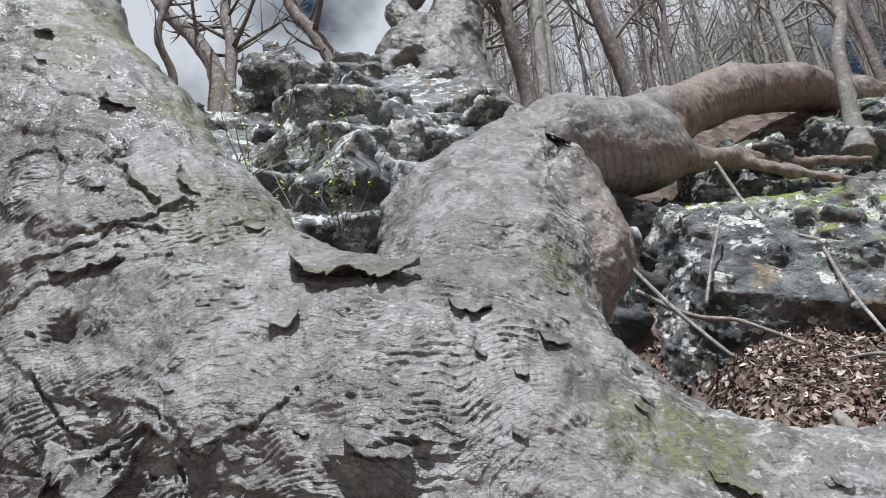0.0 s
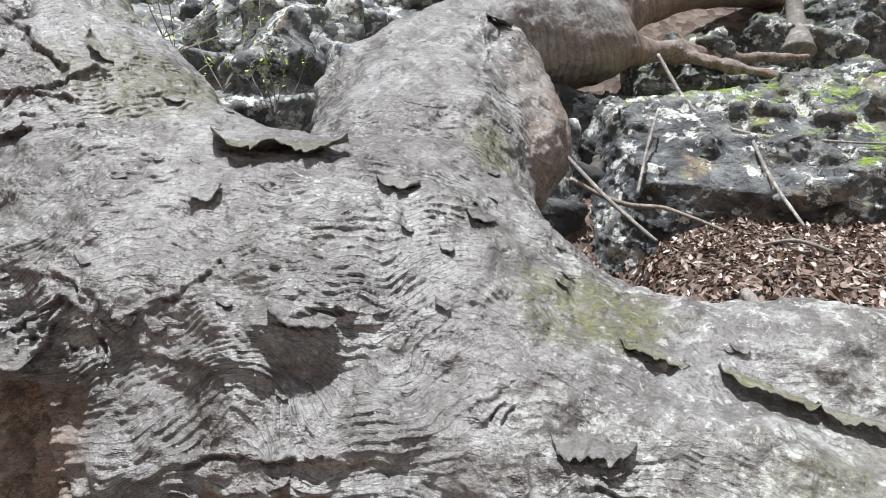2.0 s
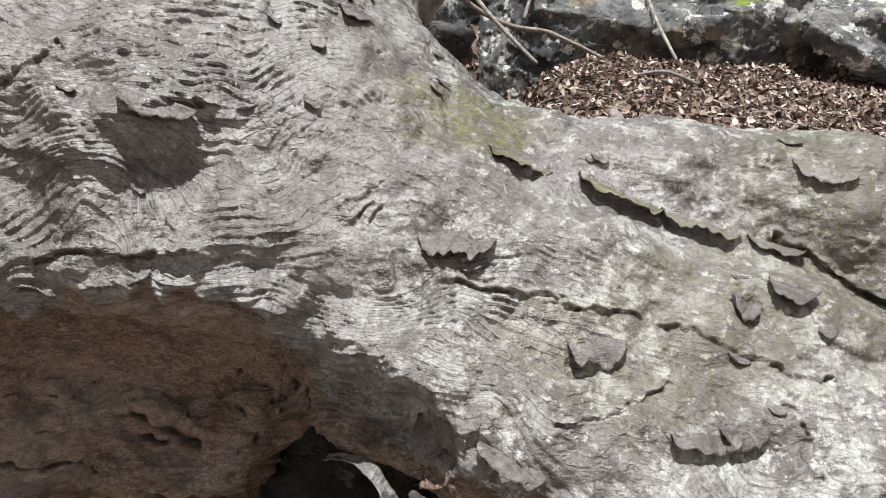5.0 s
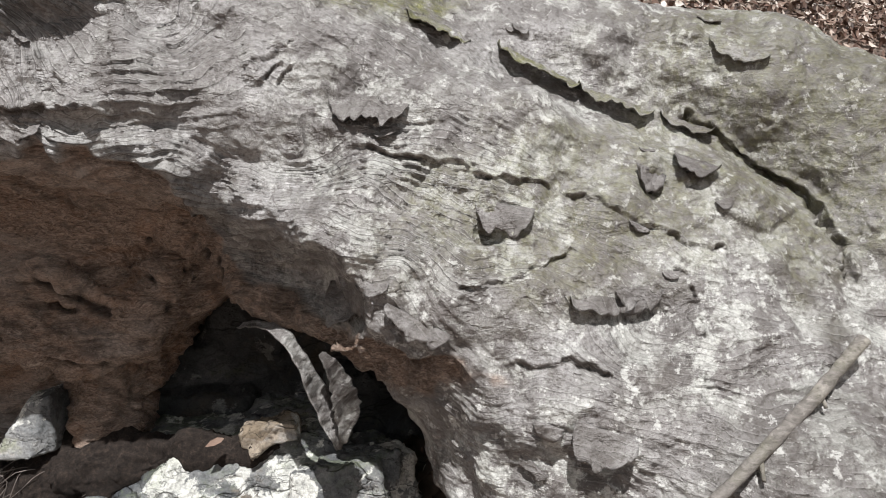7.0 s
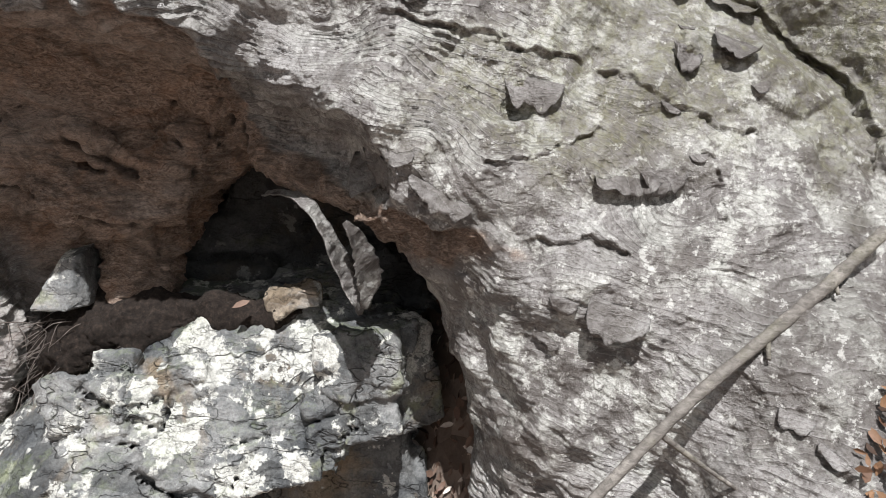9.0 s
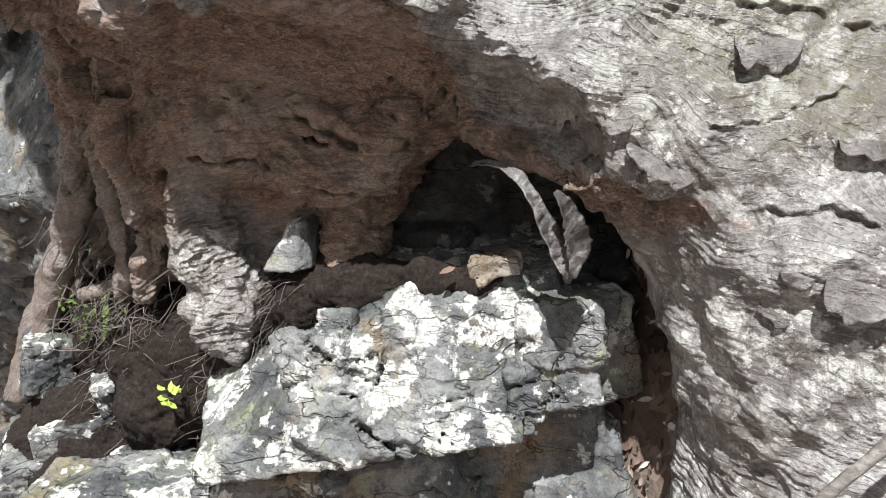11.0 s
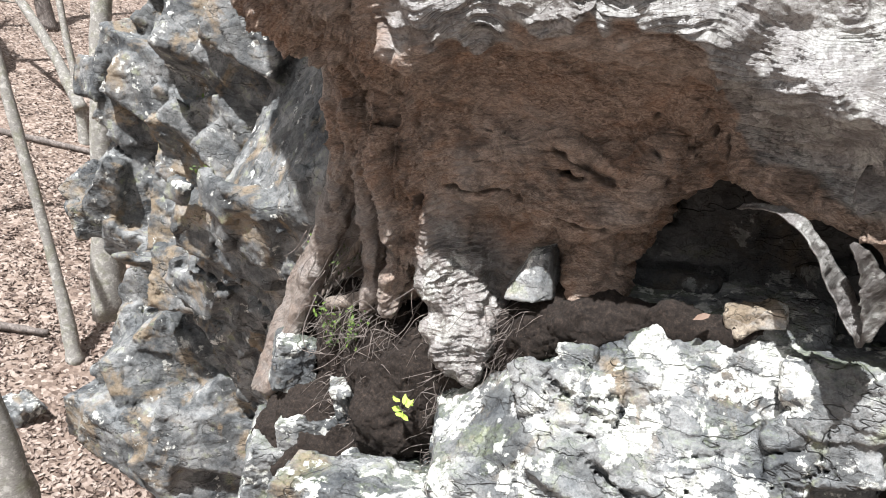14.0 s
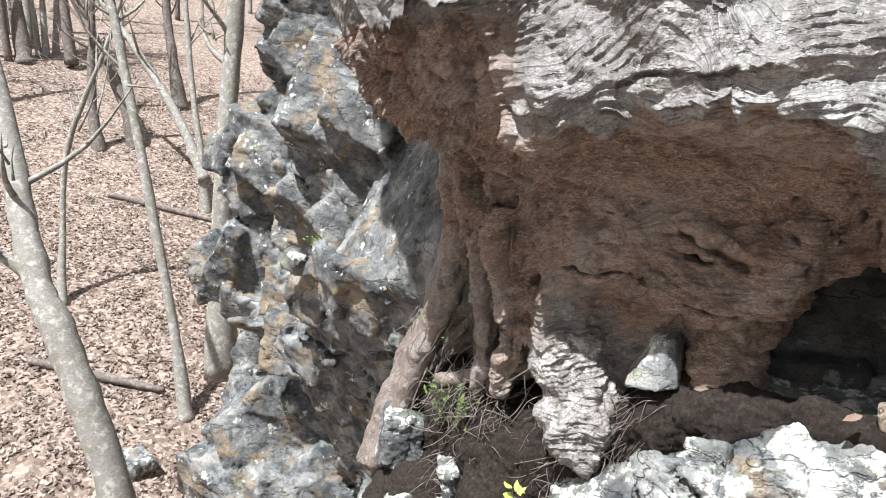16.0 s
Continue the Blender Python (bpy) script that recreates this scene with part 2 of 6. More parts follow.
def bark_material():
    m = Mat("grey_bark", 0.40)
    m.b.inputs["Specular IOR Level"].default_value = 0.5
    blotch = m.noise(3.2, 6, 0.65)
    speck = m.noise(90, 5, 0.75)
    fine = m.noise((26, 26, 110), 6, 0.7, 0.8)
    fibre, lichen, crest = m.given("fibre"), m.given("lichen"), m.given("crest")
    bark_only = m.math("SUBTRACT", 1.0, fibre)
    grey = m.ramp(blotch, (0.36, (0.095, 0.087, 0.082)), (0.5, (0.165, 0.157, 0.151)), (0.64, (0.28, 0.275, 0.27)))
    grey = m.mix(m.ramp(m.noise(1.7, 6, 0.7, 0.6), (0.50, 0.0), (0.66, 0.8)), grey, m.mix(0.6, grey, (0.10, 0.085, 0.075)))
    grey = m.mix(m.ramp(speck, (0.38, 1.0), (0.52, 0.0)), grey, m.mix(0.7, grey, (0.06, 0.05, 0.044)))
    grey = m.mix(m.ramp(fine, (0.34, 1.0), (0.46, 0.0)), grey, m.mix(0.35, grey, (0.06, 0.05, 0.044)))
    # pale crustose lichen in patches
    pale = m.ramp(m.noise(9, 8, 0.74), (0.49, 0.0), (0.55, 1.0))
    pale = m.mix(m.ramp(m.noise(2.1, 4), (0.38, 0.0), (0.56, 1.0)), 0.0, pale)
    grey = m.mix(m.math("MULTIPLY", pale, lichen), grey, m.ramp(speck, (0.35, (0.24, 0.245, 0.225)), (0.6, (0.44, 0.445, 0.42))))
    # shade in furrows and cracks painted dark, with weathered crust; crests stay paler
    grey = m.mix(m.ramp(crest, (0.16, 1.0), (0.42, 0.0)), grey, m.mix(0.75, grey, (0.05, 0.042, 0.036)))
    # brown fibrous wood of the hollow
    strand = m.noise((26, 40, 60), 8, 0.75, 2.5, (0, 20, 0))
    hair = m.noise((60, 60, 170), 6, 0.75, 1.5, (0, 12, 0))
    fibre_c = m.ramp(strand, (0.36, (0.05, 0.032, 0.023)), (0.46, (0.20, 0.138, 0.102)), (0.60, (0.41, 0.325, 0.265)))
    rust = m.ramp(m.noise(4, 5, 0.65, 0.8), (0.48, 0.0), (0.62, 0.45))
    fibre_c = m.mix(rust, fibre_c, m.mix(0.6, fibre_c, (0.33, 0.14, 0.05)))
    fibre_c = m.mix(m.ramp(m.noise(3.0, 5, 0.6, 0.5), (0.48, 0.0), (0.62, 0.7)), fibre_c, m.mix(0.55, fibre_c, (0.42, 0.37, 0.33)))
    fibre_c = m.mix(m.ramp(m.noise(7, 6, 0.7, 1.0), (0.38, 0.8), (0.50, 0.0)), fibre_c, m.mix(0.7, fibre_c, (0.035, 0.024, 0.018)))
    fibre_c = m.mix(m.ramp(hair, (0.38, 0.8), (0.50, 0.0)), fibre_c, m.mix(0.75, fibre_c, (0.03, 0.02, 0.015)))
    # creases of the hollow get the same painted shade
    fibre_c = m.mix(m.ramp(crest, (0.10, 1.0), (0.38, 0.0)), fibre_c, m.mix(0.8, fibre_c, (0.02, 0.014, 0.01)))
    colour = m.mix(fibre, grey, fibre_c)
    flecks = m.math("MULTIPLY", lichen, m.ramp(m.noise(26, 7, 0.72), (0.57, 0.0), (0.60, 0.5)))
    colour = m.mix(m.math("MULTIPLY", flecks, bark_only), colour, (0.60, 0.61, 0.58))
    crust = m.math("MULTIPLY", bark_only, m.ramp(m.noise(17, 7, 0.75, 0.4), (0.39, 0.6), (0.43, 0.0)))
    colour = m.mix(crust, colour, (0.085, 0.075, 0.066))
    moss_c = m.ramp(m.noise(60, 6, 0.75), (0.3, (0.035, 0.038, 0.014)), (0.7, (0.19, 0.19, 0.06)))
    moss_e = m.math("MULTIPLY", m.given("moss"), m.ramp(m.noise(28, 6, 0.75), (0.38, 0.0), (0.60, 1.0)))
    colour = m.mix(moss_e, colour, moss_c)
    m.bump(m.noise(10, 4, 0.55), 0.016)
    m.bump(strand, 0.009, fibre)
    m.bump(hair, 0.0035, fibre)
    # thin overlapping growth scales along the growth lines, each with lip and undercut
    grow, scaly = m.given("grow"), m.given("scaly")
    wiggle = m.math("ADD", m.math("MULTIPLY", m.noise(8, 3, 0.55), 1.3), m.math("MULTIPLY", m.noise(38, 4, 0.65), 0.34))
    drift = m.math("MULTIPLY", m.noise(4.5, 3, 0.55), 5.5)
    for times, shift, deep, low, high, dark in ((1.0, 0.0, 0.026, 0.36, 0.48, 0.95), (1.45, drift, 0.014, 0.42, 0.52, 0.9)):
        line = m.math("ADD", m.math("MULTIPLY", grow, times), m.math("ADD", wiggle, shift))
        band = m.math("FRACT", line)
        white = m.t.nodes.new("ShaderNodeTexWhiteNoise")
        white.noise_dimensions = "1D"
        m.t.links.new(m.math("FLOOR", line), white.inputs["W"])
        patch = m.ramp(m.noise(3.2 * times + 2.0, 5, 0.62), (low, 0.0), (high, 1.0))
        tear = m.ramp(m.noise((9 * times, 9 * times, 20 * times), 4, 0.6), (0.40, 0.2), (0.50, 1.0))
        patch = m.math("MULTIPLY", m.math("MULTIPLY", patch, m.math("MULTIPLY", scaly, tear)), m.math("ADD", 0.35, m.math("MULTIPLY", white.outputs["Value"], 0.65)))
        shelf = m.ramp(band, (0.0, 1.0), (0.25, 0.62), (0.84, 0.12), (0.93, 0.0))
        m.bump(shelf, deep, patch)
        # shade below each lip is painted into the colour
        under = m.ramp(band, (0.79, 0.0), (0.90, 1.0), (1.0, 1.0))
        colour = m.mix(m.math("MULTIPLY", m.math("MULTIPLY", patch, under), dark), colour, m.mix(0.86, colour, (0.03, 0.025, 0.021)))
        # highlight along each lip, painted as a pale edge
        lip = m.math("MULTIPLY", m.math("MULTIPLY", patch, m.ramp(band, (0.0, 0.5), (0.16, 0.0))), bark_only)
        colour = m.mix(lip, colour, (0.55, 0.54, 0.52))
    m.bump(fine, 0.0022, 1.0)
    m.bump(m.noise(34, 5, 0.65, 0.5), 0.0085, bark_only)
    m.bump(speck, 0.003, 1.0)
    return m.done(colour)


def rock_material(name="rock", lichen=0.5, warm=0.0, shade=0.0, tone=1.0):
    m = Mat(name, 0.7)
    def c(*v):
        return tuple(tone * k for k in v)
    base = m.ramp(m.noise(3.0, 9, 0.72), (0.36, c(0.06, 0.066, 0.072)), (0.48, c(0.15, 0.158, 0.16)), (0.62, c(0.30, 0.305, 0.30)))
    # cleaved faces differ a little in tone
    turned = m.noise(5, 4, 0.6)
    facet = m.cells((5.0, 6.5, 9.0), "F1", "Color", (25, 32, 10))
    base = m.mix(0.75, base, m.ramp(facet, (0.15, 0.45), (0.85, 1.25)), "MULTIPLY")
    ochre = m.ramp(m.noise(2.3, 6, 0.65, 0.5), (0.57 - 0.2 * warm, 0.0), (0.67 - 0.2 * warm, 1.0))
    base = m.mix(m.mix(ochre, 0.0, 0.6), base, (0.30, 0.22, 0.13))
    tint = m.ramp(m.noise(6.0, 5, 0.6), (0.60, 0.0), (0.68, 0.45))
    base = m.mix(tint, base, (0.27, 0.30, 0.16))
    pale = m.ramp(m.noise(5.4, 9, 0.68), (0.63 - 0.18 * lichen, 0.0), (0.655 - 0.18 * lichen, 1.0))
    spots = m.ramp(m.math("ADD", m.cells(9.0, "F1"), m.math("MULTIPLY", m.noise(30, 5, 0.7), 0.35)), (0.36, 1.0), (0.40, 0.0))
    spots = m.math("MULTIPLY", spots, m.ramp(m.noise(2.6, 3), (0.62 - 0.25 * lichen, 0.0), (0.66 - 0.25 * lichen, 1.0)))
    pale = m.math("MAXIMUM", pale, spots)
    base = m.mix(pale, base, m.ramp(m.noise(34, 6, 0.75), (0.32, (0.32, 0.33, 0.31)), (0.56, (0.66, 0.67, 0.63))))
    seam = m.noise((1.6, 1.6, 4), 4, 0.55, 0.3, (25, 35, 0))
    seam = m.math("ABSOLUTE", m.math("SUBTRACT", seam, 0.5))
    crack = m.ramp(seam, (0.0, 0.0), (0.008, 1.0))
    seam2 = m.math("ABSOLUTE", m.math("SUBTRACT", m.noise((5, 5, 9), 4, 0.6, 0.3, (-30, 35, 40)), 0.5))
    crack2 = m.ramp(seam2, (0.0, 0.2), (0.010, 1.0))
    base = m.mix(crack, m.mix(0.8, base, (0.02, 0.02, 0.02)), base)
    base = m.mix(crack2, m.mix(0.6, base, (0.02, 0.02, 0.02)), base)
    grain = m.noise(110, 6, 0.75)
    base = m.mix(0.7, base, m.ramp(grain, (0.33, 0.45), (0.60, 1.05)), "MULTIPLY")
    grit = m.noise(42, 7, 0.75)
    base = m.mix(0.6, base, m.ramp(grit, (0.34, 0.5), (0.48, 1.05)), "MULTIPLY")
    moss_c = m.ramp(m.noise(80, 5, 0.75), (0.36, (0.05, 0.085, 0.008)), (0.62, (0.26, 0.36, 0.04)))
    base = m.mix(m.math("MULTIPLY", m.given("moss"), m.ramp(m.noise(5, 6, 0.7), (0.50, 0.0), (0.55, 1.0))), base, moss_c)
    # deep shade painted in: pulls the whole colour towards black
    if shade:
        base = m.mix(shade, base, (0.012, 0.013, 0.014))
    m.bump(m.noise(16, 7, 0.65), 0.018, 1.0)
    m.bump(m.ramp(facet, (0.0, 0.0), (1.0, 1.0)), 0.006)
    m.bump(turned, 0.012)
    m.bump(crack, 0.006)
    m.bump(crack2, 0.004)
    m.bump(grit, 0.0045)
    m.bump(grain, 0.0016)
    return m.done(base)


BARK = bark_material()
ROCK = rock_material()
PALE_ROCK = rock_material("pale_rock", 0.56, 0.0, 0.0, 1.05)
# rock with the shade of hollow and cavity mixed into its colour
SHADED_ROCK = rock_material("shaded_rock", 0.25, 0.2, 0.72)
CLIFF_ROCK = rock_material("cliff_rock", 0.10, 0.15, 0.0, 0.95)
BANK_ROCK = rock_material("bank_rock", 0.42, 0.0, 0.0, 0.8)
WARM_ROCK = rock_material("ochre_rock", 0.3, 0.8, 0.0, 1.3)
DARK_ROCK = rock_material("brown_rock", 0.15, 0.5)


def soil_material():
    m = Mat("black_soil", 0.95)
    c = m.ramp(m.noise(60, 7, 0.8), (0.35, (0.008, 0.006, 0.005)), (0.55, (0.028, 0.021, 0.017)), (0.72, (0.085, 0.062, 0.046)))
    m.bump(m.noise(45, 7, 0.8), 0.012, 1.0)
    return m.done(c)


def wood_material(name, dark, light, stretch=(90, 90, 10), moss=0.0):
    m = Mat(name, 0.8)
    c = m.ramp(m.noise(stretch, 6, 0.7, 0.6), (0.3, dark), (0.7, light))
    spot = m.ramp(m.noise(11, 6, 0.7), (0.52, 0.0), (0.6, 1.0))
    c = m.mix(m.mix(spot, 0.0, 0.5), c, tuple(min(0.8, 1.7 * v) for v in light))
    if moss:
        c = m.mix(m.mix(m.ramp(m.noise(5, 6, 0.7), (0.5, 0.0), (0.62, 1.0)), 0.0, moss), c, (0.12, 0.13, 0.05))
    m.bump(m.noise(stretch, 6, 0.7, 0.6), 0.004)
    m.bump(m.noise(150, 4, 0.7), 0.001)
    return m.done(c)


def leaf_material(name, *stops):
    m = Mat(name, 0.6)
    c = m.ramp(m.island(), *stops)
    c = m.mix(0.6, c, m.ramp(m.noise(120, 4, 0.7), (0.3, 0.5), (0.7, 1.0)), "MULTIPLY")
    return m.done(c)


SOIL = soil_material()
ROOT = wood_material("root_skin", (0.10, 0.08, 0.066), (0.33, 0.285, 0.245))
TWIG = wood_material("bare_wood", (0.11, 0.10, 0.09), (0.30, 0.275, 0.25))
STEM = wood_material("smooth_stem", (0.13, 0.122, 0.112), (0.32, 0.31, 0.285), (30, 30, 90), 0.35)
GREY_STEM = wood_material("grey_stem", (0.08, 0.072, 0.065), (0.24, 0.225, 0.205), (30, 30, 90), 0.2)
DARK_STEM = wood_material("dark_stem", (0.06, 0.05, 0.045), (0.19, 0.165, 0.15), (40, 40, 8))
DEAD_LEAF = leaf_material("dead_leaf", (0.0, (0.03, 0.018, 0.014)), (0.3, (0.11, 0.06, 0.042)), (0.6, (0.22, 0.15, 0.115)), (0.85, (0.45, 0.37, 0.31)), (1.0, (0.74, 0.69, 0.63)))
BROWN_LEAF = leaf_material("brown_leaf", (0.0, (0.025, 0.015, 0.011)), (0.6, (0.13, 0.07, 0.042)), (1.0, (0.32, 0.19, 0.11)))
PALE_LEAF = leaf_material("sunned_leaf", (0.0, (0.05, 0.032, 0.025)), (0.5, (0.19, 0.138, 0.112)), (1.0, (0.38, 0.315, 0.27)))
GREEN_LEAF = leaf_material("green_leaf", (0.0, (0.04, 0.075, 0.015)), (1.0, (0.13, 0.20, 0.04)))
LIME_LEAF = leaf_material("lime_leaf", (0.0, (0.30, 0.46, 0.05)), (1.0, (0.45, 0.60, 0.12)))


def litter_ground():
    m = Mat("leaf_mould", 0.95)
    c = m.ramp(m.noise(18, 7, 0.7), (0.3, (0.025, 0.018, 0.014)), (0.55, (0.07, 0.05, 0.038)), (0.75, (0.15, 0.115, 0.09)))
    far = m.ramp(m.cells(11, "F1", "Color"), (0.2, (0.09, 0.065, 0.052)), (0.8, (0.26, 0.205, 0.17)))
    c = m.mix(0.55, c, far)
    leafy = m.ramp(m.cells(14, "F1", "Color"), (0.1, (0.085, 0.06, 0.048)), (0.5, (0.21, 0.16, 0.13)), (0.9, (0.36, 0.30, 0.26)))
    c = m.mix(m.math("MULTIPLY", m.given("carpet"), 0.9), c, leafy)
    m.bump(m.cells(11, "F1"), 0.02)
    m.bump(m.noise(40, 5, 0.7), 0.008)
    return m.done(c)


MOULD = litter_ground()


# ---- the ground: bank on the right, rock step, valley slope on the left ----
def ground_height(x, y):
    hill = np.where(y < 2.4, 2.0 + 1.5 * (y - 2.4), 2.0 + 0.62 * (y - 2.4))
    hill = hill - 0.25 * np.exp(-((x - 0.95) / 0.4) ** 2 - ((y - 3.3) / 0.3) ** 2) - 0.9 * np.exp(-((x - 1.05) / 0.38) ** 2 - ((y - 3.85) / 0.4) ** 2)
    hill = np.where(y > 4.3, 3.18 + 1.25 * (y - 4.3), hill)
    hill = hill - 0.8 * np.exp(-((x - 1.25) / 0.45) ** 2 - ((y - 4.3) / 0.4) ** 2)
    hill = hill - 1.1 * np.exp(-((x - 2.3) / 0.9) ** 2 - ((y - 5.75) / 0.45) ** 2)
    hill = np.where(y > 6.4, 5.8 + 0.62 * (y - 6.4), hill)
    hill = hill + 0.22 * np.clip(x - 4, 0, 40) * step(4, 10, y)
    hill = hill + 0.95 * np.exp(-((y - 6.95) / 0.45) ** 2) * step(1.7, 2.6, x)
    w = step(0.9, 2.0, x + 0.35 * (y - 1.5)) * step(0.2, 1.6, y)
    front = -0.75 * (1 - w) + hill * w
    back = step(3.3, 4.6, y) * step(-1.6, -0.2, x - 0.15 * (y - 4))
    top = front * (1 - back) + np.where(x > 0.2, hill, np.minimum(hill, 1.4 + 0.9 * (y - 2.4))) * back
    valley = -3.6 + 0.43 * (-(x + 8.65) * 0.89 + (y - 8.5) * 0.46)
    edge = x + 1.6 + 0.75 * np.clip(y - 4.0, 0, 6) - 0.5 * np.clip(2 - y, 0, 8)
    k = step(-1.4, 0.2, edge)
    return valley * (1 - k) + top * k


def build_ground():
    ax = np.concatenate([-np.geomspace(900, 8.2, 40), np.arange(-8, 8, 0.12), np.geomspace(8.2, 900, 40)])
    ay = np.concatenate([-np.geomspace(900, 4.2, 30), np.arange(-4, 12, 0.12), np.geomspace(12.2, 900, 40)])
    gx, gy = np.meshgrid(ax, ay, indexing="ij")
    z = ground_height(gx.ravel(), gy.ravel())
    far = np.hypot(gx.ravel(), gy.ravel())
    z = z * (1 - step(60, 250, far)) + 30 * step(60, 250, far)
    v = np.stack([gx.ravel(), gy.ravel(), z], 1)
    carpet = 1 - step(0.6, 1.4, v[:, 0] + 0.35 * (v[:, 1] - 1.5)) * step(0.2, 1.2, v[:, 1])
    v[:, 2] += 0.05 * fbm(v * 1.6, 4, 5) + 0.02 * fbm(v * 7, 3, 6)
    i = np.arange(len(ax) * len(ay)).reshape(len(ax), len(ay))
    q = np.stack([i[:-1, :-1], i[1:, :-1], i[1:, 1:], i[:-1, 1:]], -1).reshape(-1, 4)
    thing("ground", "steep woodland ground of dark leaf mould", "ground", kind="structure", data=mesh_from("ground", v, q, MOULD, {"carpet": carpet}))


build_ground()

# ---- the gnarled tree ----
tree = thing("gnarled_tree", "huge twisted grey tree gripping the rock with its roots", "tree")
s = Solid((-4.0, 0.55, -0.7), (3.1, 4.5, 5.9), 0.0215)
# trunk, leaning back to the left
s.limb([(-0.95, 2.90, 2.15, 0.74), (-1.47, 2.93, 2.79, 0.70), (-2.08, 3.05, 3.67, 0.57), (-2.80, 3.3, 4.68, 0.50), (-3.2, 3.4, 6.2, 0.40)], 0.2)
s.lump((-1.25, 2.62, 1.78), (0.40, 0.40, 0.40), 0.2)
s.lump((-1.25, 2.42, 2.15), (0.42, 0.36, 0.45), 0.2)
# body between the trunk and the roots
s.limb([(-1.0, 2.85, 2.12, 0.72), (-0.25, 2.80, 2.05, 0.73), (0.35, 2.80, 1.95, 0.64)], 0.2)
s.lump((0.0, 2.44, 1.56), (0.62, 0.44, 0.42), 0.10)
s.lump((-0.60, 2.60, 1.56), (0.58, 0.46, 0.40), 0.10)
s.limb([(-0.9, 2.62, 2.72, 0.25), (-0.4, 2.55, 2.52, 0.22), (0.1, 2.62, 2.4, 0.3)], 0.15)
# shoulder that climbs to the knuckle behind
s.limb([(0.10, 2.92, 2.2, 0.62), (0.16, 3.35, 2.95, 0.56), (0.16, 3.72, 3.4, 0.62)], 0.18)
s.limb([(0.12, 3.75, 3.5, 0.58), (0.50, 3.82, 3.70, 0.50)], 0.15)
s.lump((0.58, 3.68, 3.38), (0.46, 0.44, 0.50), 0.08)
s.lump((0.34, 3.76, 3.98), (0.46, 0.34, 0.32), 0.12)
s.lump((0.66, 3.52, 3.22), (0.30, 0.32, 0.34), 0.10)
# fold across the knuckle, its hollow and two knot holes
s.limb([(-0.22, 3.28, 3.72, 0.035), (0.0, 3.13, 3.71, 0.05), (0.26, 3.12, 3.72, 0.05), (0.46, 3.2, 3.73, 0.05), (0.58, 3.36, 3.9, 0.04)], 0.06, cut=True)
s.lump((0.30, 3.2, 3.88), (0.13, 0.10, 0.055), 0.05, cut=True)
for x in (0.05, 0.16):
    s.lump((x, 3.10, 3.53), (0.045, 0.10, 0.03), 0.02, cut=True)
s.limb([(-0.2, 3.15, 3.2, 0.08), (0.15, 3.12, 3.42, 0.09), (0.5, 3.25, 3.5, 0.08)], 0.08)
# right root, upper strand and lower strand
s.limb([(0.55, 2.72, 1.95, 0.42), (1.0, 2.5, 1.80, 0.31), (1.5, 2.32, 1.77, 0.28), (2.05, 2.12, 1.73, 0.29), (2.34, 1.98, 1.5, 0.34), (2.42, 1.85, 1.12, 0.42), (2.40, 1.7, 0.65, 0.48), (2.3, 1.5, 0.0, 0.5)], 0.08)
s.limb([(0.4, 2.65, 1.7, 0.58), (1.0, 2.37, 1.36, 0.48), (1.55, 2.17, 1.12, 0.48), (1.90, 1.97, 0.82, 0.48), (2.05, 1.8, 0.3, 0.5)], 0.13)
s.limb([(0.75, 2.0, 1.62, 0.05), (1.15, 1.93, 1.55, 0.05), (1.6, 1.84, 1.38, 0.05), (1.9, 1.72, 1.2, 0.05)], 0.12)
s.limb([(0.42, 2.36, 1.34, 0.30), (0.52, 2.31, 1.17, 0.29), (0.72, 2.2, 1.08, 0.32), (0.95, 2.1, 1.0, 0.35)], 0.07)
# leg down to the rock
s.limb([(1.05, 2.32, 1.2, 0.46), (1.30, 2.06, 0.75, 0.44), (1.47, 1.96, 0.2, 0.44), (1.5, 1.85, -0.5, 0.55)], 0.10)
s.limb([(1.6, 1.95, 0.8, 0.40), (1.78, 1.55, 0.38, 0.36), (1.88, 1.2, 0.0, 0.42), (1.95, 0.85, -0.5, 0.5)], 0.16)
# hollow side: brown face below the lip and its short roots
s.lump((-0.38, 3.22, 1.15), (0.95, 0.70, 0.56), 0.15)
s.limb([(-0.7, 2.75, 1.0, 0.2), (-0.2, 2.66, 0.86, 0.14), (0.15, 2.55, 0.95, 0.12)], 0.15)
s.limb([(-1.0, 3.15, 1.6, 0.5), (-1.15, 3.4, 1.0, 0.34), (-1.3, 3.5, 0.55, 0.26)], 0.16)
s.limb([(-1.2, 3.25, 1.3, 0.36), (-1.38, 3.48, 0.8, 0.25), (-1.48, 3.58, 0.35, 0.16), (-1.6, 3.62, 0.0, 0.09)], 0.08)
s.limb([(-1.0, 3.1, 1.1, 0.25), (-1.10, 3.2, 0.6, 0.13), (-1.08, 3.2, 0.2, 0.08)], 0.06)
s.limb([(-0.98, 2.95, 1.15, 0.24), (-0.87, 2.82, 0.75, 0.16), (-0.75, 2.74, 0.45, 0.155), (-0.68, 2.71, 0.20, 0.165), (-0.66, 2.70, 0.10, 0.12)], 0.1)
s.limb([(0.6, 2.6, 1.3, 0.42), (0.92, 2.36, 0.9, 0.30)], 0.14)
s.limb([(-0.5, 2.95, 0.9, 0.26), (-0.46, 2.92, 0.6, 0.20), (-0.44, 2.9, 0.3, 0.16)], 0.08)
# undercut below the lip
s.lump((-0.32, 2.04, 1.06), (0.98, 0.42, 0.31), 0.03, cut=True, turn=(0, 4, -4))
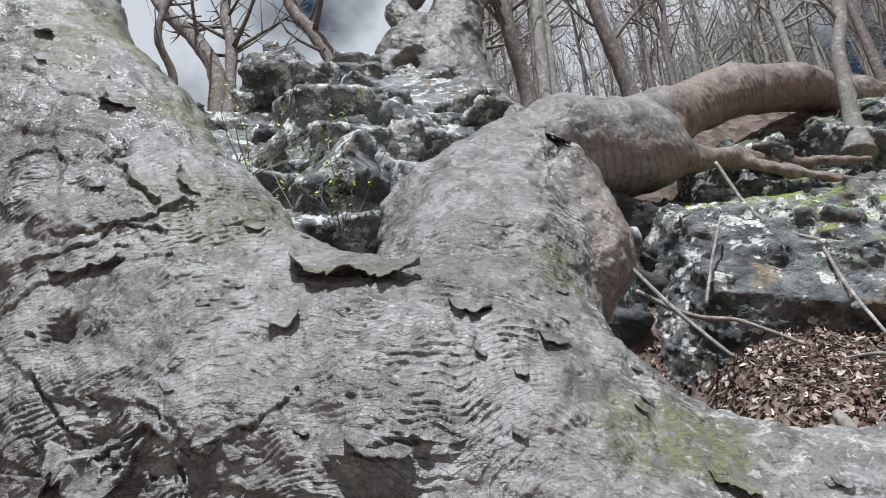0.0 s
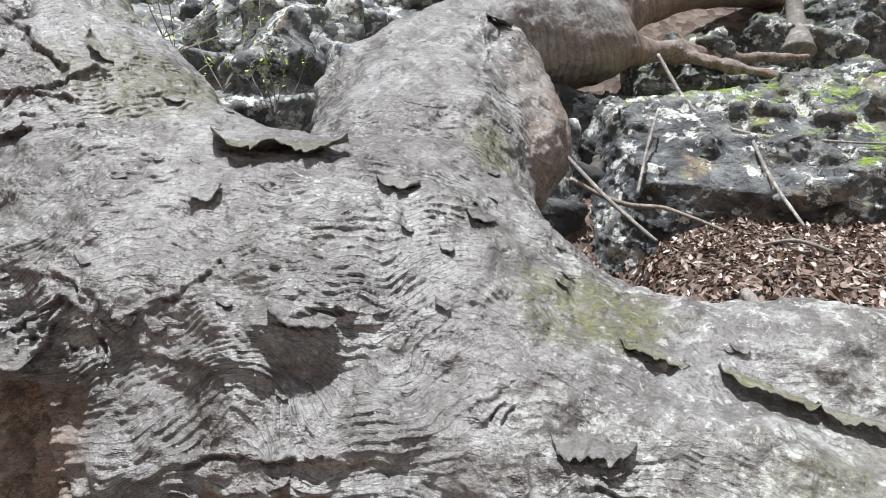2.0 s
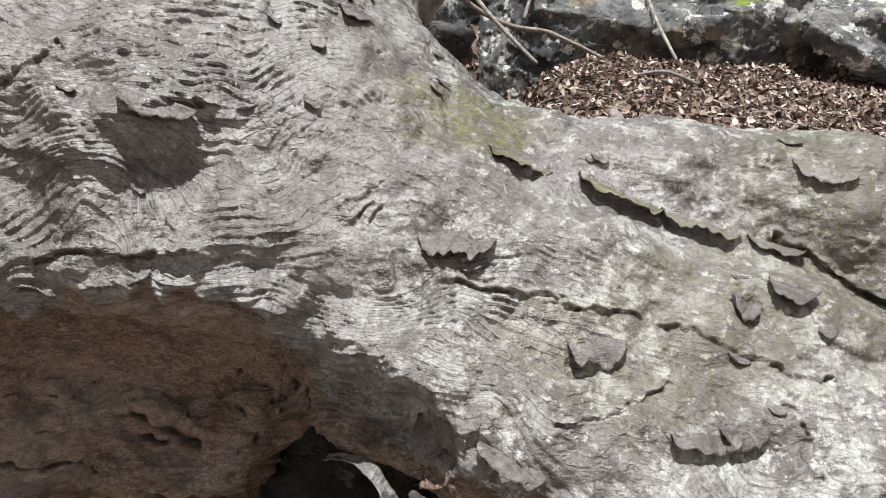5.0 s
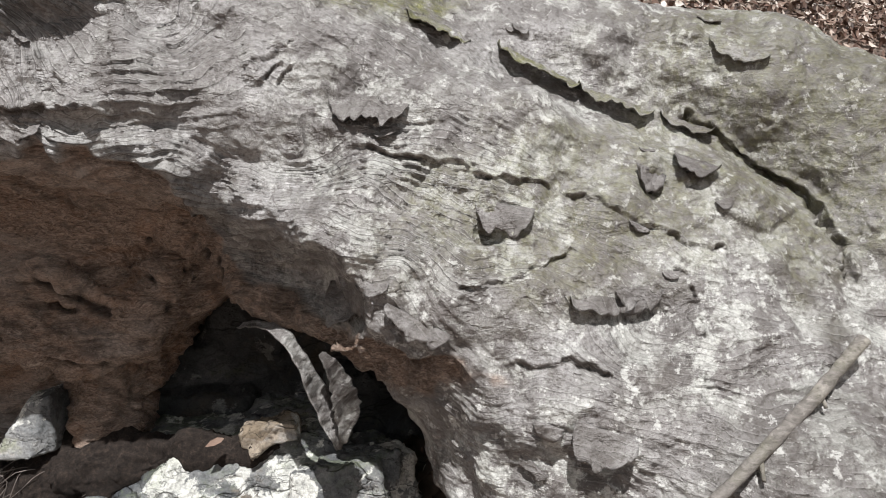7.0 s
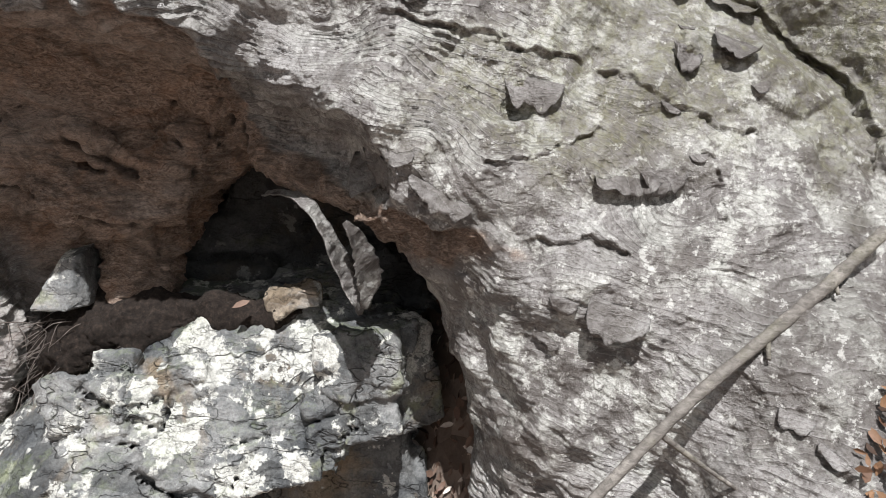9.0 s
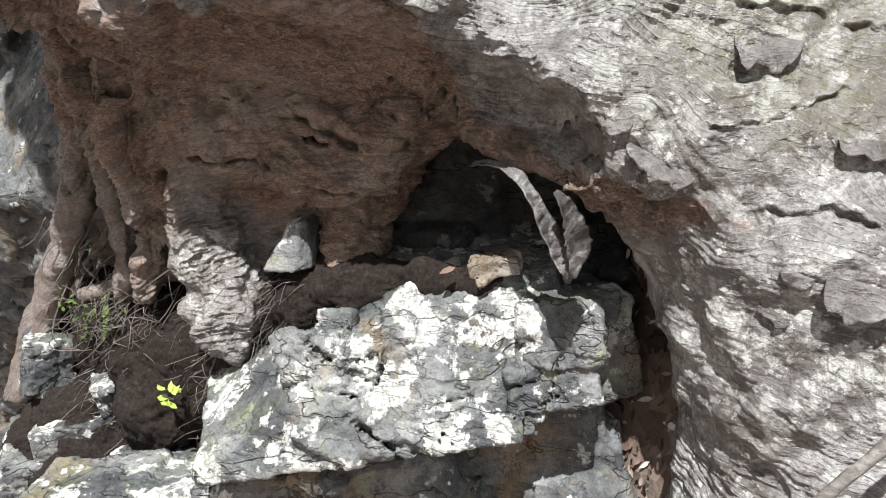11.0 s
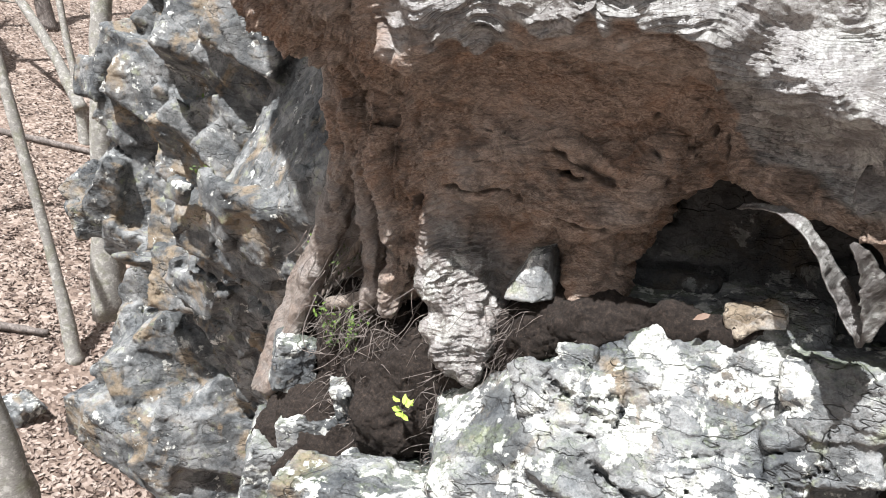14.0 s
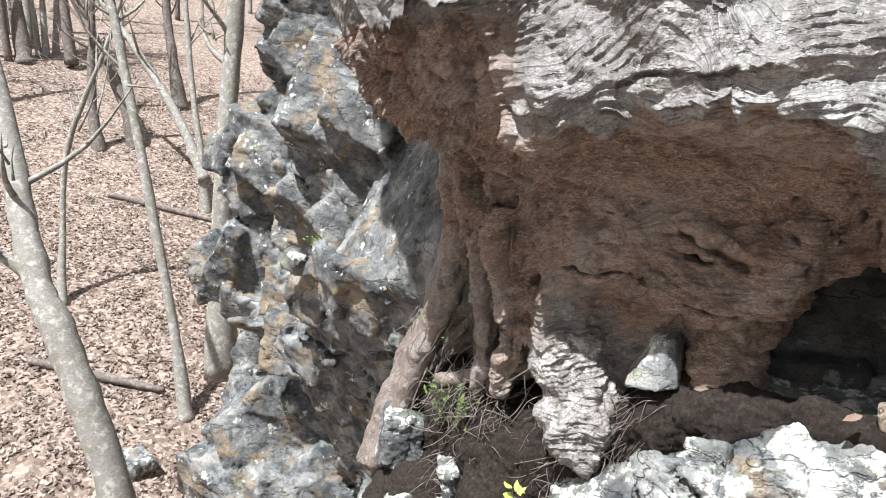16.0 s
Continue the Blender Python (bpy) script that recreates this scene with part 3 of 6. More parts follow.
s.limb([(-1.0, 2.2, 1.10, 0.26), (-0.6, 2.06, 1.11, 0.27), (-0.25, 1.98, 1.14, 0.28), (0.08, 1.98, 1.08, 0.27)], 0.02, cut=True)
# dark arch over the boulder, and pockets in the bark
s.lump((0.36, 2.60, 0.22), (0.60, 0.76, 0.72), 0.06, cut=True)
s.lump((0.50, 2.42, 0.60), (0.38, 0.48, 0.33), 0.05, cut=True)
s.limb([(-0.08, 2.82, 0.85, 0.22), (-0.15, 2.74, 0.62, 0.14), (-0.18, 2.70, 0.44, 0.115), (-0.20, 2.68, 0.22, 0.14)], 0.07)
s.lump((-0.15, 2.0, 1.76), (0.15, 0.06, 0.05), 0.05, cut=True, turn=(0, -12, 0))
s.lump((-0.62, 2.03, 1.72), (0.14, 0.05, 0.04), 0.05, cut=True)
s.lump((-1.05, 1.98, 1.93), (0.06, 0.12, 0.10), 0.05, cut=True)
s.lump((-0.28, 2.0, 1.50), (0.40, 0.05, 0.022), 0.03, cut=True)
s.lump((-1.12, 2.02, 1.70), (0.26, 0.14, 0.10), 0.05, cut=True)
s.lump((-1.30, 2.06, 2.30), (0.05, 0.08, 0.07), 0.05, cut=True)
# long cracks in the right root and its leg
s.lump((0.985, 1.83, 1.225), (0.035, 0.03, 0.03), 0.03, cut=True, turn=(0, 30, 0))
s.lump((1.21, 1.64, 1.0), (0.055, 0.05, 0.022), 0.03, cut=True)
s.lump((1.37, 1.63, 1.02), (0.05, 0.05, 0.03), 0.03, cut=True)
s.lump((1.46, 1.74, 1.38), (0.025, 0.05, 0.03), 0.02, cut=True)
# black hole under the knuckle
s.lump((1.05, 3.55, 2.62), (0.36, 0.5, 0.30), 0.05, cut=True)
# folds and knots of the brown face
for pts in ([(-0.95, 2.6, 1.3, 0.08), (-0.85, 2.66, 1.0, 0.06), (-0.84, 2.7, 0.7, 0.05)], [(-0.62, 2.52, 1.1, 0.05), (-0.35, 2.52, 0.86, 0.06), (-0.05, 2.50, 0.80, 0.05)],
            [(0.06, 2.46, 1.05, 0.05), (-0.02, 2.49, 0.92, 0.06), (-0.14, 2.53, 0.82, 0.05)]):
    s.limb(pts, 0.07)
s.lump((-0.25, 2.50, 0.97), (0.09, 0.09, 0.035), 0.05, cut=True, turn=(0, 20, 0))
s.limb([(-0.50, 2.48, 1.06, 0.03), (-0.30, 2.49, 1.03, 0.035), (-0.12, 2.47, 0.93, 0.03)], 0.05)
# thick roots of the left column
for pts in ([(-1.18, 2.82, 1.12, 0.09), (-1.36, 3.02, 0.85, 0.09), (-1.5, 3.16, 0.55, 0.085), (-1.68, 3.26, 0.2, 0.07), (-1.85, 3.3, -0.2, 0.055), (-1.97, 3.26, -0.5, 0.04)],
            [(-1.1, 2.74, 1.05, 0.08), (-1.17, 2.88, 0.75, 0.08), (-1.2, 2.95, 0.45, 0.07), (-1.24, 2.96, 0.15, 0.05)],
            [(-0.99, 2.66, 1.02, 0.08), (-1.02, 2.74, 0.65, 0.07), (-1.03, 2.80, 0.4, 0.07), (-1.1, 2.84, 0.2, 0.05)],
            [(-1.3, 2.95, 1.15, 0.09), (-1.5, 3.25, 0.8, 0.08), (-1.68, 3.45, 0.4, 0.07), (-1.9, 3.55, -0.05, 0.055), (-2.05, 3.5, -0.5, 0.04)]):
    s.limb(pts, 0.022)
s.limb([(-1.35, 3.55, 0.95, 0.30), (-1.62, 3.72, 0.5, 0.19), (-1.74, 3.75, 0.36, 0.13), (-1.93, 3.75, 0.05, 0.10), (-2.11, 3.70, -0.30, 0.09), (-2.23, 3.6, -0.75, 0.085)], 0.08)
s.limb([(-1.2, 3.3, 0.95, 0.22), (-1.28, 3.35, 0.55, 0.12), (-1.31, 3.34, 0.30, 0.085), (-1.34, 3.3, 0.12, 0.05)], 0.07)
s.limb([(-1.0, 3.02, 1.0, 0.14), (-0.99, 2.96, 0.76, 0.075), (-0.93, 2.92, 0.56, 0.07), (-0.95, 2.92, 0.36, 0.075)], 0.05)
s.lump((-1.42, 2.28, 3.2), (0.05, 0.12, 0.12), 0.04, cut=True)
s.lump((0.18, 3.08, 3.32), (0.14, 0.08, 0.05), 0.03, cut=True)
v, q = s.skin()
v = smooth(v, q, 2)
n = normals_of(v, q)
v = v + n * (0.030 * fbm(v * 2.6, 3, 11) + 0.014 * fbm(v * 8, 3, 12))[:, None]
near = (v[:, 1] < 3.7) & (n[:, 1] < 0.35) & (v[:, 2] < 4.6) & (v[:, 0] > -2.9)
detail = near[q].all(1)
v, q, detail = subdivide(v, q, detail)
v = smooth(v, q, 1)
n = normals_of(v, q)
near = (v[:, 1] < 2.8) & (n[:, 1] < 0.25) & (v[:, 2] < 3.2) & (v[:, 0] > -1.9)
v, q, detail = subdivide(v, q, detail & near[q].all(1))
v = smooth(v, q, 1)


def growth(p):
    """Height along which the growth lines of the bark run level: sloping down the root, rising over the burl, ringed about knots."""
    def ease(a):
        return 0.12 * np.logaddexp(0, a / 0.12)
    h = p[:, 2] + 0.45 * ease(p[:, 0] - 0.45) + 0.8 * ease(-p[:, 0] - 0.85) - 0.35 * ease(p[:, 0] - 1.35)
    for x, y, z, r, a in ((-1.2, 2.1, 2.3, 0.22, 0.20), (-1.0, 2.05, 1.95, 0.15, 0.14), (-0.35, 2.05, 1.72, 0.20, -0.10), (0.0, 2.0, 1.68, 0.22, 0.10), (0.42, 2.05, 1.45, 0.16, 0.12),
                          (0.95, 1.75, 0.86, 0.17, 0.14), (0.35, 2.1, 2.1, 0.20, -0.12), (1.35, 1.6, 0.95, 0.14, 0.12), (-0.2, 2.45, 0.97, 0.12, 0.10), (0.05, 2.4, 1.1, 0.12, 0.10),
                          (-0.45, 2.1, 2.15, 0.15, 0.10), (0.75, 1.9, 1.1, 0.12, -0.09), (0.3, 2.9, 3.0, 0.3, 0.15), (-1.6, 2.3, 3.0, 0.25, 0.2)):
        h = h + a * np.exp(-((p - np.array((x, y, z))) ** 2).sum(1) / r ** 2)
    return h + 0.060 * fbm(p * 2.8, 3, 44) + 0.020 * fbm(p * 9, 2, 45)


def shelf(phase, sharp=7.0):
    """Profile of one growth scale: a steep lip that faces down, then a slow slope in; from -0.4 to 0.6."""
    f = phase - np.floor(phase)
    return np.minimum(f * sharp, (1 - f) ** 1.4 * 1.2) - 0.4


def plates(p, spacing, seed):
    """Ragged overlapping bark plates: steps along winding lines."""
    w = p + 0.09 * vec_noise(p * 2.3, seed) + 0.03 * vec_noise(p * 9, seed + 3) + 0.012 * vec_noise(p * 28, seed + 4)
    f = (w[:, 2] * 0.9 + 0.3 * w[:, 0] + 0.22 * fbm(p * 1.7, 2, seed + 5)) / spacing
    return f - np.floor(f)


def groove(p, line, wide):
    """Depth, from 0 to 1, of a ragged crack along a line, and the height of its lifted upper rim."""
    pts = np.array(line, float)
    box = p[((p > pts.min(0) - 0.2) & (p < pts.max(0) + 0.2)).all(1)]
    pts = np.concatenate([np.linspace(a, b, max(2, int(np.linalg.norm(b - a) / 0.05) + 1))[:-1] for a, b in zip(pts[:-1], pts[1:])] + [pts[-1:]])
    pts = np.array([box[((box - c) ** 2).sum(1).argmin()] for c in pts])
    pts[1:-1] = (pts[:-2] + 2 * pts[1:-1] + pts[2:]) / 4
    g, ridge = np.zeros(len(p)), np.zeros(len(p))
    at = np.flatnonzero(((p > pts.min(0) - 0.15) & (p < pts.max(0) + 0.15)).all(1))
    w = p[at] + 0.022 * vec_noise(p[at] * 11, 77) + 0.010 * vec_noise(p[at] * 35, 78)
    best, above = np.full(len(at), 9.0), np.zeros(len(at))
    for a, b in zip(pts[:-1], pts[1:]):
        t = np.clip((w - a) @ (b - a) / ((b - a) @ (b - a)), 0, 1)
        off = w - a - t[:, None] * (b - a)
        d = np.linalg.norm(off, axis=1)
        above = np.where(d < best, off[:, 2], above)
        best = np.minimum(d, best)
    g[at] = np.exp(-(best / wide) ** 2)
    ridge[at] = np.exp(-((best - 2.2 * wide) / (1.4 * wide)) ** 2) * (above > 0)
    return g, ridge


n = normals_of(v, q)
lip = np.interp(v[:, 0], (-1.3, -0.95, -0.67, -0.33, -0.15, 0.04, 0.13, 0.2, 0.3, 0.5, 0.62, 0.8, 1.0), (1.6, 1.39, 1.385, 1.41, 1.43, 1.40, 1.32, 1.22, 1.10, 0.98, 0.92, 0.89, 0.84))
lip = lip + 0.045 * fbm(v * 9, 3, 21)
fibre = step(0.0, 0.03, lip - v[:, 2]) * step(0.03, -0.03, 0.74 - 9 * (v[:, 0] < 0.66) + 0.5 * (v[:, 0] - 0.75) - v[:, 2] + 0.05 * fbm(v * 12, 3, 22)) * (v[:, 0] < 1.05)
fibre = np.maximum(fibre, step(0.0, 0.05, 1.78 + 0.06 * fbm(v * 6, 3, 23) - v[:, 2]) * step(-0.80, -0.95, v[:, 0]))
knuckle = 0.6 * ball_mask(v, (1.0, 3.6, 3.2), (0.42, 0.6, 0.7))
fibre = np.maximum(fibre, knuckle)
fibre = fibre * (1 - 0.55 * step(-0.95, -1.15, v[:, 0]) * step(1.0, 0.7, v[:, 2]))
fibre = fibre * (1 - 0.9 * ball_mask(v, (-0.74, 2.62, 0.36), (0.24, 0.25, 0.46)))
right = step(0.75, 1.15, v[:, 0])
leg = step(1.25, 0.85, v[:, 2]) * right
strong = (0.5 + 0.5 * step(-0.35, 0.35, fbm(v * 1.6, 3, 31))) * (1 - 0.9 * fibre)
strong = strong * (1 - 0.7 * right * (1 - leg))
brow = step(0.27, 0.05, v[:, 2] - lip) * step(0.75, 0.3, v[:, 0]) * step(-0.12, -0.04, v[:, 2] - lip) * (1 - fibre)
strong = np.maximum(strong, 1.1 * brow)
broken = 0.35 + 0.65 * step(-0.3, 0.3, fbm(v * 13, 3, 33))
grow = growth(v) / 0.027
s1 = shelf(grow)
s2 = shelf(2.6 * grow + 0.4)
f = plates(v, 0.30, 81)
plate = np.minimum(f * 14, (1 - f)) * (1 - fibre) * step(-0.1, 0.4, fbm(v * 1.1, 2, 85))
s3 = shelf(0.33 * grow + 0.3, 5.0)
lumps = fbm(v * 4.6, 3, 59)
height = 0.009 * strong * broken * s1 + 0.022 * (1 - fibre) * (1 - 0.5 * right) * (np.abs(lumps) - 0.3) + 0.045 * brow * s3 * step(-0.2, 0.2, fbm(v * 4, 2, 58)) + 0.014 * plate + 0.008 * (1 - fibre) * fbm(v * 13, 3, 65)
w = v + 0.08 * vec_noise(v * 3, 66)
column = step(-0.75, -1.0, v[:, 0])
hollow = fibre * (v[:, 1] < 3.05) + 0.3 * knuckle
height += (0.012 * fbm(w * np.array((8.0, 30.0, 30.0)), 3, 61) + 0.06 * (np.abs(fbm(w * np.array((2.6, 4.4, 4.4)), 4, 63)) - 0.45) + 0.008 * s1
           + 0.06 * column * fbm(v * np.array((16.0, 16.0, 3.0)), 3, 67)) * hollow + 0.005 * fbm(v * 24, 3, 62)
foot = ball_mask(v, (-0.70, 2.65, 0.25), (0.24, 0.3, 0.36))
height += foot * (0.030 * fbm(v * np.array((14.0, 14.0, 8.0)), 3, 68) + 0.004 * s2)
dark = np.zeros(len(v))
for line, wide, deep in (
        (((0.64, 1.98, 1.48), (0.79, 1.94, 1.43), (0.95, 1.9, 1.41), (1.03, 1.86, 1.37), (1.21, 1.83, 1.34), (1.33, 1.75, 1.30), (1.46, 1.69, 1.22), (1.60, 1.64, 1.19)), 0.011, 0.045),
        (((1.73, 1.98, 1.61), (1.86, 1.93, 1.52), (1.96, 1.87, 1.44), (2.03, 1.79, 1.34), (2.04, 1.69, 1.24), (2.03, 1.6, 1.1)), 0.018, 0.07),
        (((0.31, 2.07, 1.67), (0.43, 2.06, 1.76)), 0.008, 0.03), (((0.34, 2.06, 1.63), (0.44, 2.05, 1.74)), 0.008, 0.03), (((0.38, 2.05, 1.62), (0.46, 2.05, 1.72)), 0.007, 0.025),
        (((-1.03, 2.03, 2.10), (-0.96, 2.06, 2.08), (-0.91, 2.06, 2.06), (-0.86, 2.07, 2.0), (-0.87, 2.06, 1.92)), 0.010, 0.04),
        (((-1.57, 2.17, 2.59), (-1.39, 2.14, 2.68), (-1.24, 2.17, 2.80), (-1.05, 2.25, 2.93)), 0.014, 0.05), (((-1.6, 2.2, 2.5), (-1.4, 2.13, 2.6), (-1.2, 2.15, 2.7)), 0.010, 0.03),
        (((-0.79, 2.09, 1.93), (-0.60, 2.06, 1.99), (-0.45, 2.04, 2.11)), 0.012, 0.035), (((0.50, 3.48, 4.09), (0.54, 3.31, 3.79), (0.45, 2.98, 3.38)), 0.014, 0.05),
        (((-0.52, 2.12, 1.50), (-0.35, 2.05, 1.54), (-0.22, 2.02, 1.51), (-0.08, 2.02, 1.54)), 0.014, 0.05), (((-0.25, 2.01, 1.92), (-0.09, 2.04, 1.97)), 0.02, 0.05),
        (((1.48, 1.62, 1.12), (1.5, 1.55, 0.95), (1.485, 1.49, 0.80)), 0.012, 0.04), (((1.2, 1.72, 1.2), (1.05, 1.74, 1.12), (0.9, 1.82, 1.08)), 0.010, 0.03),
        (((1.25, 1.6, 0.85), (1.1, 1.66, 0.9), (0.98, 1.72, 0.86)), 0.012, 0.04), (((-1.4, 2.1, 2.3), (-1.3, 2.05, 2.1), (-1.15, 2.02, 1.98), (-1.0, 2.02, 1.86)), 0.012, 0.04),
        # folds that fan out below the burl
        (((-0.93, 2.05, 1.98), (-1.05, 2.05, 1.9), (-1.17, 2.05, 1.82)), 0.018, 0.06), (((-0.92, 2.05, 1.97), (-1.0, 2.05, 1.87), (-1.07, 2.05, 1.79)), 0.016, 0.06),
        (((-0.90, 2.05, 1.96), (-0.93, 2.05, 1.86), (-0.98, 2.05, 1.77)), 0.016, 0.06), (((-0.86, 2.05, 1.95), (-0.86, 2.05, 1.86), (-0.88, 2.05, 1.76)), 0.014, 0.05),
        (((-0.80, 2.05, 2.0), (-0.79, 2.05, 1.88), (-0.80, 2.05, 1.77)), 0.014, 0.05), (((-1.6, 2.2, 2.42), (-1.42, 2.13, 2.52), (-1.22, 2.15, 2.62), (-1.02, 2.2, 2.68)), 0.016, 0.05),
        (((-1.5, 2.2, 2.75), (-1.3, 2.15, 2.78), (-1.1, 2.2, 2.80)), 0.012, 0.04), (((-1.45, 2.3, 3.15), (-1.3, 2.3, 3.0), (-1.2, 2.3, 2.92)), 0.016, 0.06),
        (((-1.75, 2.4, 3.3), (-1.6, 2.4, 3.1)), 0.014, 0.05),
        # creases and knots of the brown face
        (((-0.34, 2.45, 1.04), (-0.22, 2.44, 0.97), (-0.11, 2.41, 0.93)), 0.040, 0.09), (((-0.03, 2.42, 1.10), (0.03, 2.41, 1.02), (0.08, 2.41, 0.95)), 0.026, 0.06),
        (((0.0, 2.42, 1.19), (0.06, 2.40, 1.20), (0.09, 2.37, 1.12)), 0.020, 0.05), (((0.17, 2.33, 1.19), (0.13, 2.38, 1.04)), 0.018, 0.05), (((0.21, 2.34, 1.16), (0.16, 2.38, 1.02)), 0.014, 0.05),
        (((0.25, 2.34, 1.14), (0.19, 2.37, 1.0)), 0.014, 0.04), (((-0.75, 2.6, 0.88), (-0.5, 2.52, 0.84), (-0.3, 2.5, 0.80), (-0.08, 2.45, 0.70)), 0.030, 0.06),
        (((-0.99, 2.55, 1.2), (-0.92, 2.54, 1.12), (-0.86, 2.53, 1.02)), 0.014, 0.06), (((-1.02, 2.8, 0.88), (-1.02, 2.79, 0.62)), 0.03, 0.09), (((-1.14, 2.9, 0.95), (-1.2, 3.0, 0.62)), 0.03, 0.09),
        (((-0.87, 2.59, 0.95), (-0.92, 2.65, 0.72)), 0.02, 0.06), (((-1.28, 2.9, 1.05), (-1.38, 3.1, 0.75)), 0.03, 0.09), (((-1.2, 2.6, 1.35), (-1.12, 2.6, 1.2), (-1.1, 2.7, 1.08)), 0.03, 0.10),
        (((-1.05, 2.5, 1.35), (-1.0, 2.6, 1.2), (-1.02, 2.7, 1.02)), 0.025, 0.08), (((-0.45, 2.46, 1.12), (-0.62, 2.5, 1.1)), 0.014, 0.03), (((-0.55, 2.5, 0.98), (-0.75, 2.55, 1.0)), 0.014, 0.03)):
    g, ridge = groove(v, line, 0.5 * wide)
    height += 0.36 * deep * (0.7 * ridge - g)
    # crack depth also darkens the colour, standing for shade inside
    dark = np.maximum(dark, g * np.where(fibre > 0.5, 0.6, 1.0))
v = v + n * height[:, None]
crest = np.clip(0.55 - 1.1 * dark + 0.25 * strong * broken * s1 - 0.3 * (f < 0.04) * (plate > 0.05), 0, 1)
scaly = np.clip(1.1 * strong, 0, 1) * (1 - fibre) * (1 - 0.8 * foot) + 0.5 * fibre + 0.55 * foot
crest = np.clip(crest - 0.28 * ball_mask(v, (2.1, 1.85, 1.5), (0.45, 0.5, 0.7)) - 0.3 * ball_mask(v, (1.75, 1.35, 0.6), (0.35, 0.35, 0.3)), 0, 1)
moss = np.maximum.reduce([ball_mask(v, (0.75, 2.25, 2.02), (0.26, 0.4, 0.15)), ball_mask(v, (-1.45, 2.9, 3.5), (0.3, 0.4, 0.55)),
                          0.8 * ball_mask(v, (0.45, 2.75, 2.85), (0.14, 0.3, 0.18)), 0.9 * ball_mask(v, (-2.0, 3.0, 4.3), (0.35, 0.5, 0.7)),
                          0.7 * ball_mask(v, (-0.95, 2.5, 2.95), (0.35, 0.4, 0.2)), 0.45 * ball_mask(v, (2.0, 1.9, 1.6), (0.6, 0.6, 0.5)),
                          0.45 * ball_mask(v, (1.2, 1.8, 1.3), (0.5, 0.4, 0.25))])
lichen = np.maximum(0.35 + 0.65 * step(0.2, 0.9, v[:, 0]), foot)
crest = np.maximum(crest, 0.55 * foot)
trunk_v, trunk_n, trunk_f = v[::5], normals_of(v, q)[::5], fibre[::5]
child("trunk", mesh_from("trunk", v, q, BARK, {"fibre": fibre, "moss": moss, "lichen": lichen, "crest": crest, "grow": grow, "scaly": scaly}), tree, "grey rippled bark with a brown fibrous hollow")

# limb that runs on up the bank
s = Solid((-0.6, 3.6, 3.2), (7.2, 8.2, 7.9), 0.032)
s.limb([(0.3, 4.5, 3.7, 0.4), (0.40, 4.75, 4.66, 0.42), (0.9, 4.92, 4.98, 0.46), (1.3, 5.0, 5.05, 0.46), (1.6, 5.05, 5.1, 0.42)], 0.12)
s.limb([(1.45, 5.1, 5.25, 0.38), (1.95, 5.45, 5.72, 0.30), (2.9, 5.9, 6.46, 0.28), (3.8, 6.3, 6.84, 0.25), (4.9, 6.8, 7.12, 0.22), (6.8, 7.6, 7.4, 0.19)], 0.12)
s.limb([(1.6, 4.9, 4.95, 0.24), (2.1, 5.1, 5.02, 0.085), (2.5, 5.2, 5.12, 0.06), (3.0, 5.3, 5.12, 0.05), (3.9, 5.5, 5.3, 0.03)], 0.1)
s.limb([(2.4, 5.2, 5.1, 0.06), (2.9, 5.1, 4.9, 0.05), (3.3, 5.0, 4.75, 0.035)], 0.06)
v, q = s.skin()
v = smooth(v, q, 2)
v, q, detail = subdivide(v, q, np.ones(len(q), bool))
v = smooth(v, q, 1)
n = normals_of(v, q)
grow = (v[:, 0] + 0.5 * v[:, 2] + 0.08 * fbm(v * 2.2, 3, 71)) / 0.07
r1 = shelf(grow)
v = v + n * (0.03 * fbm(v * 2.2, 3, 13) + 0.012 * fbm(v * 9, 3, 14) + 0.004 * r1)[:, None]
fib = np.clip(step(1.7, 2.2, v[:, 0]) * 0.7 + 0.5 * step(0.0, 0.6, -n[:, 2]), 0, 1)
child("limb", mesh_from("limb", v, q, BARK, {"fibre": fib, "moss": 0.5 * step(0.6, 0.95, n[:, 2]) * (v[:, 0] < 1.2), "lichen": 0.4 + 0 * fib, "crest": np.clip(0.6 + r1, 0, 1), "grow": grow, "scaly": 0.3 + 0 * grow}), tree, "thick root limb lying along the bank")


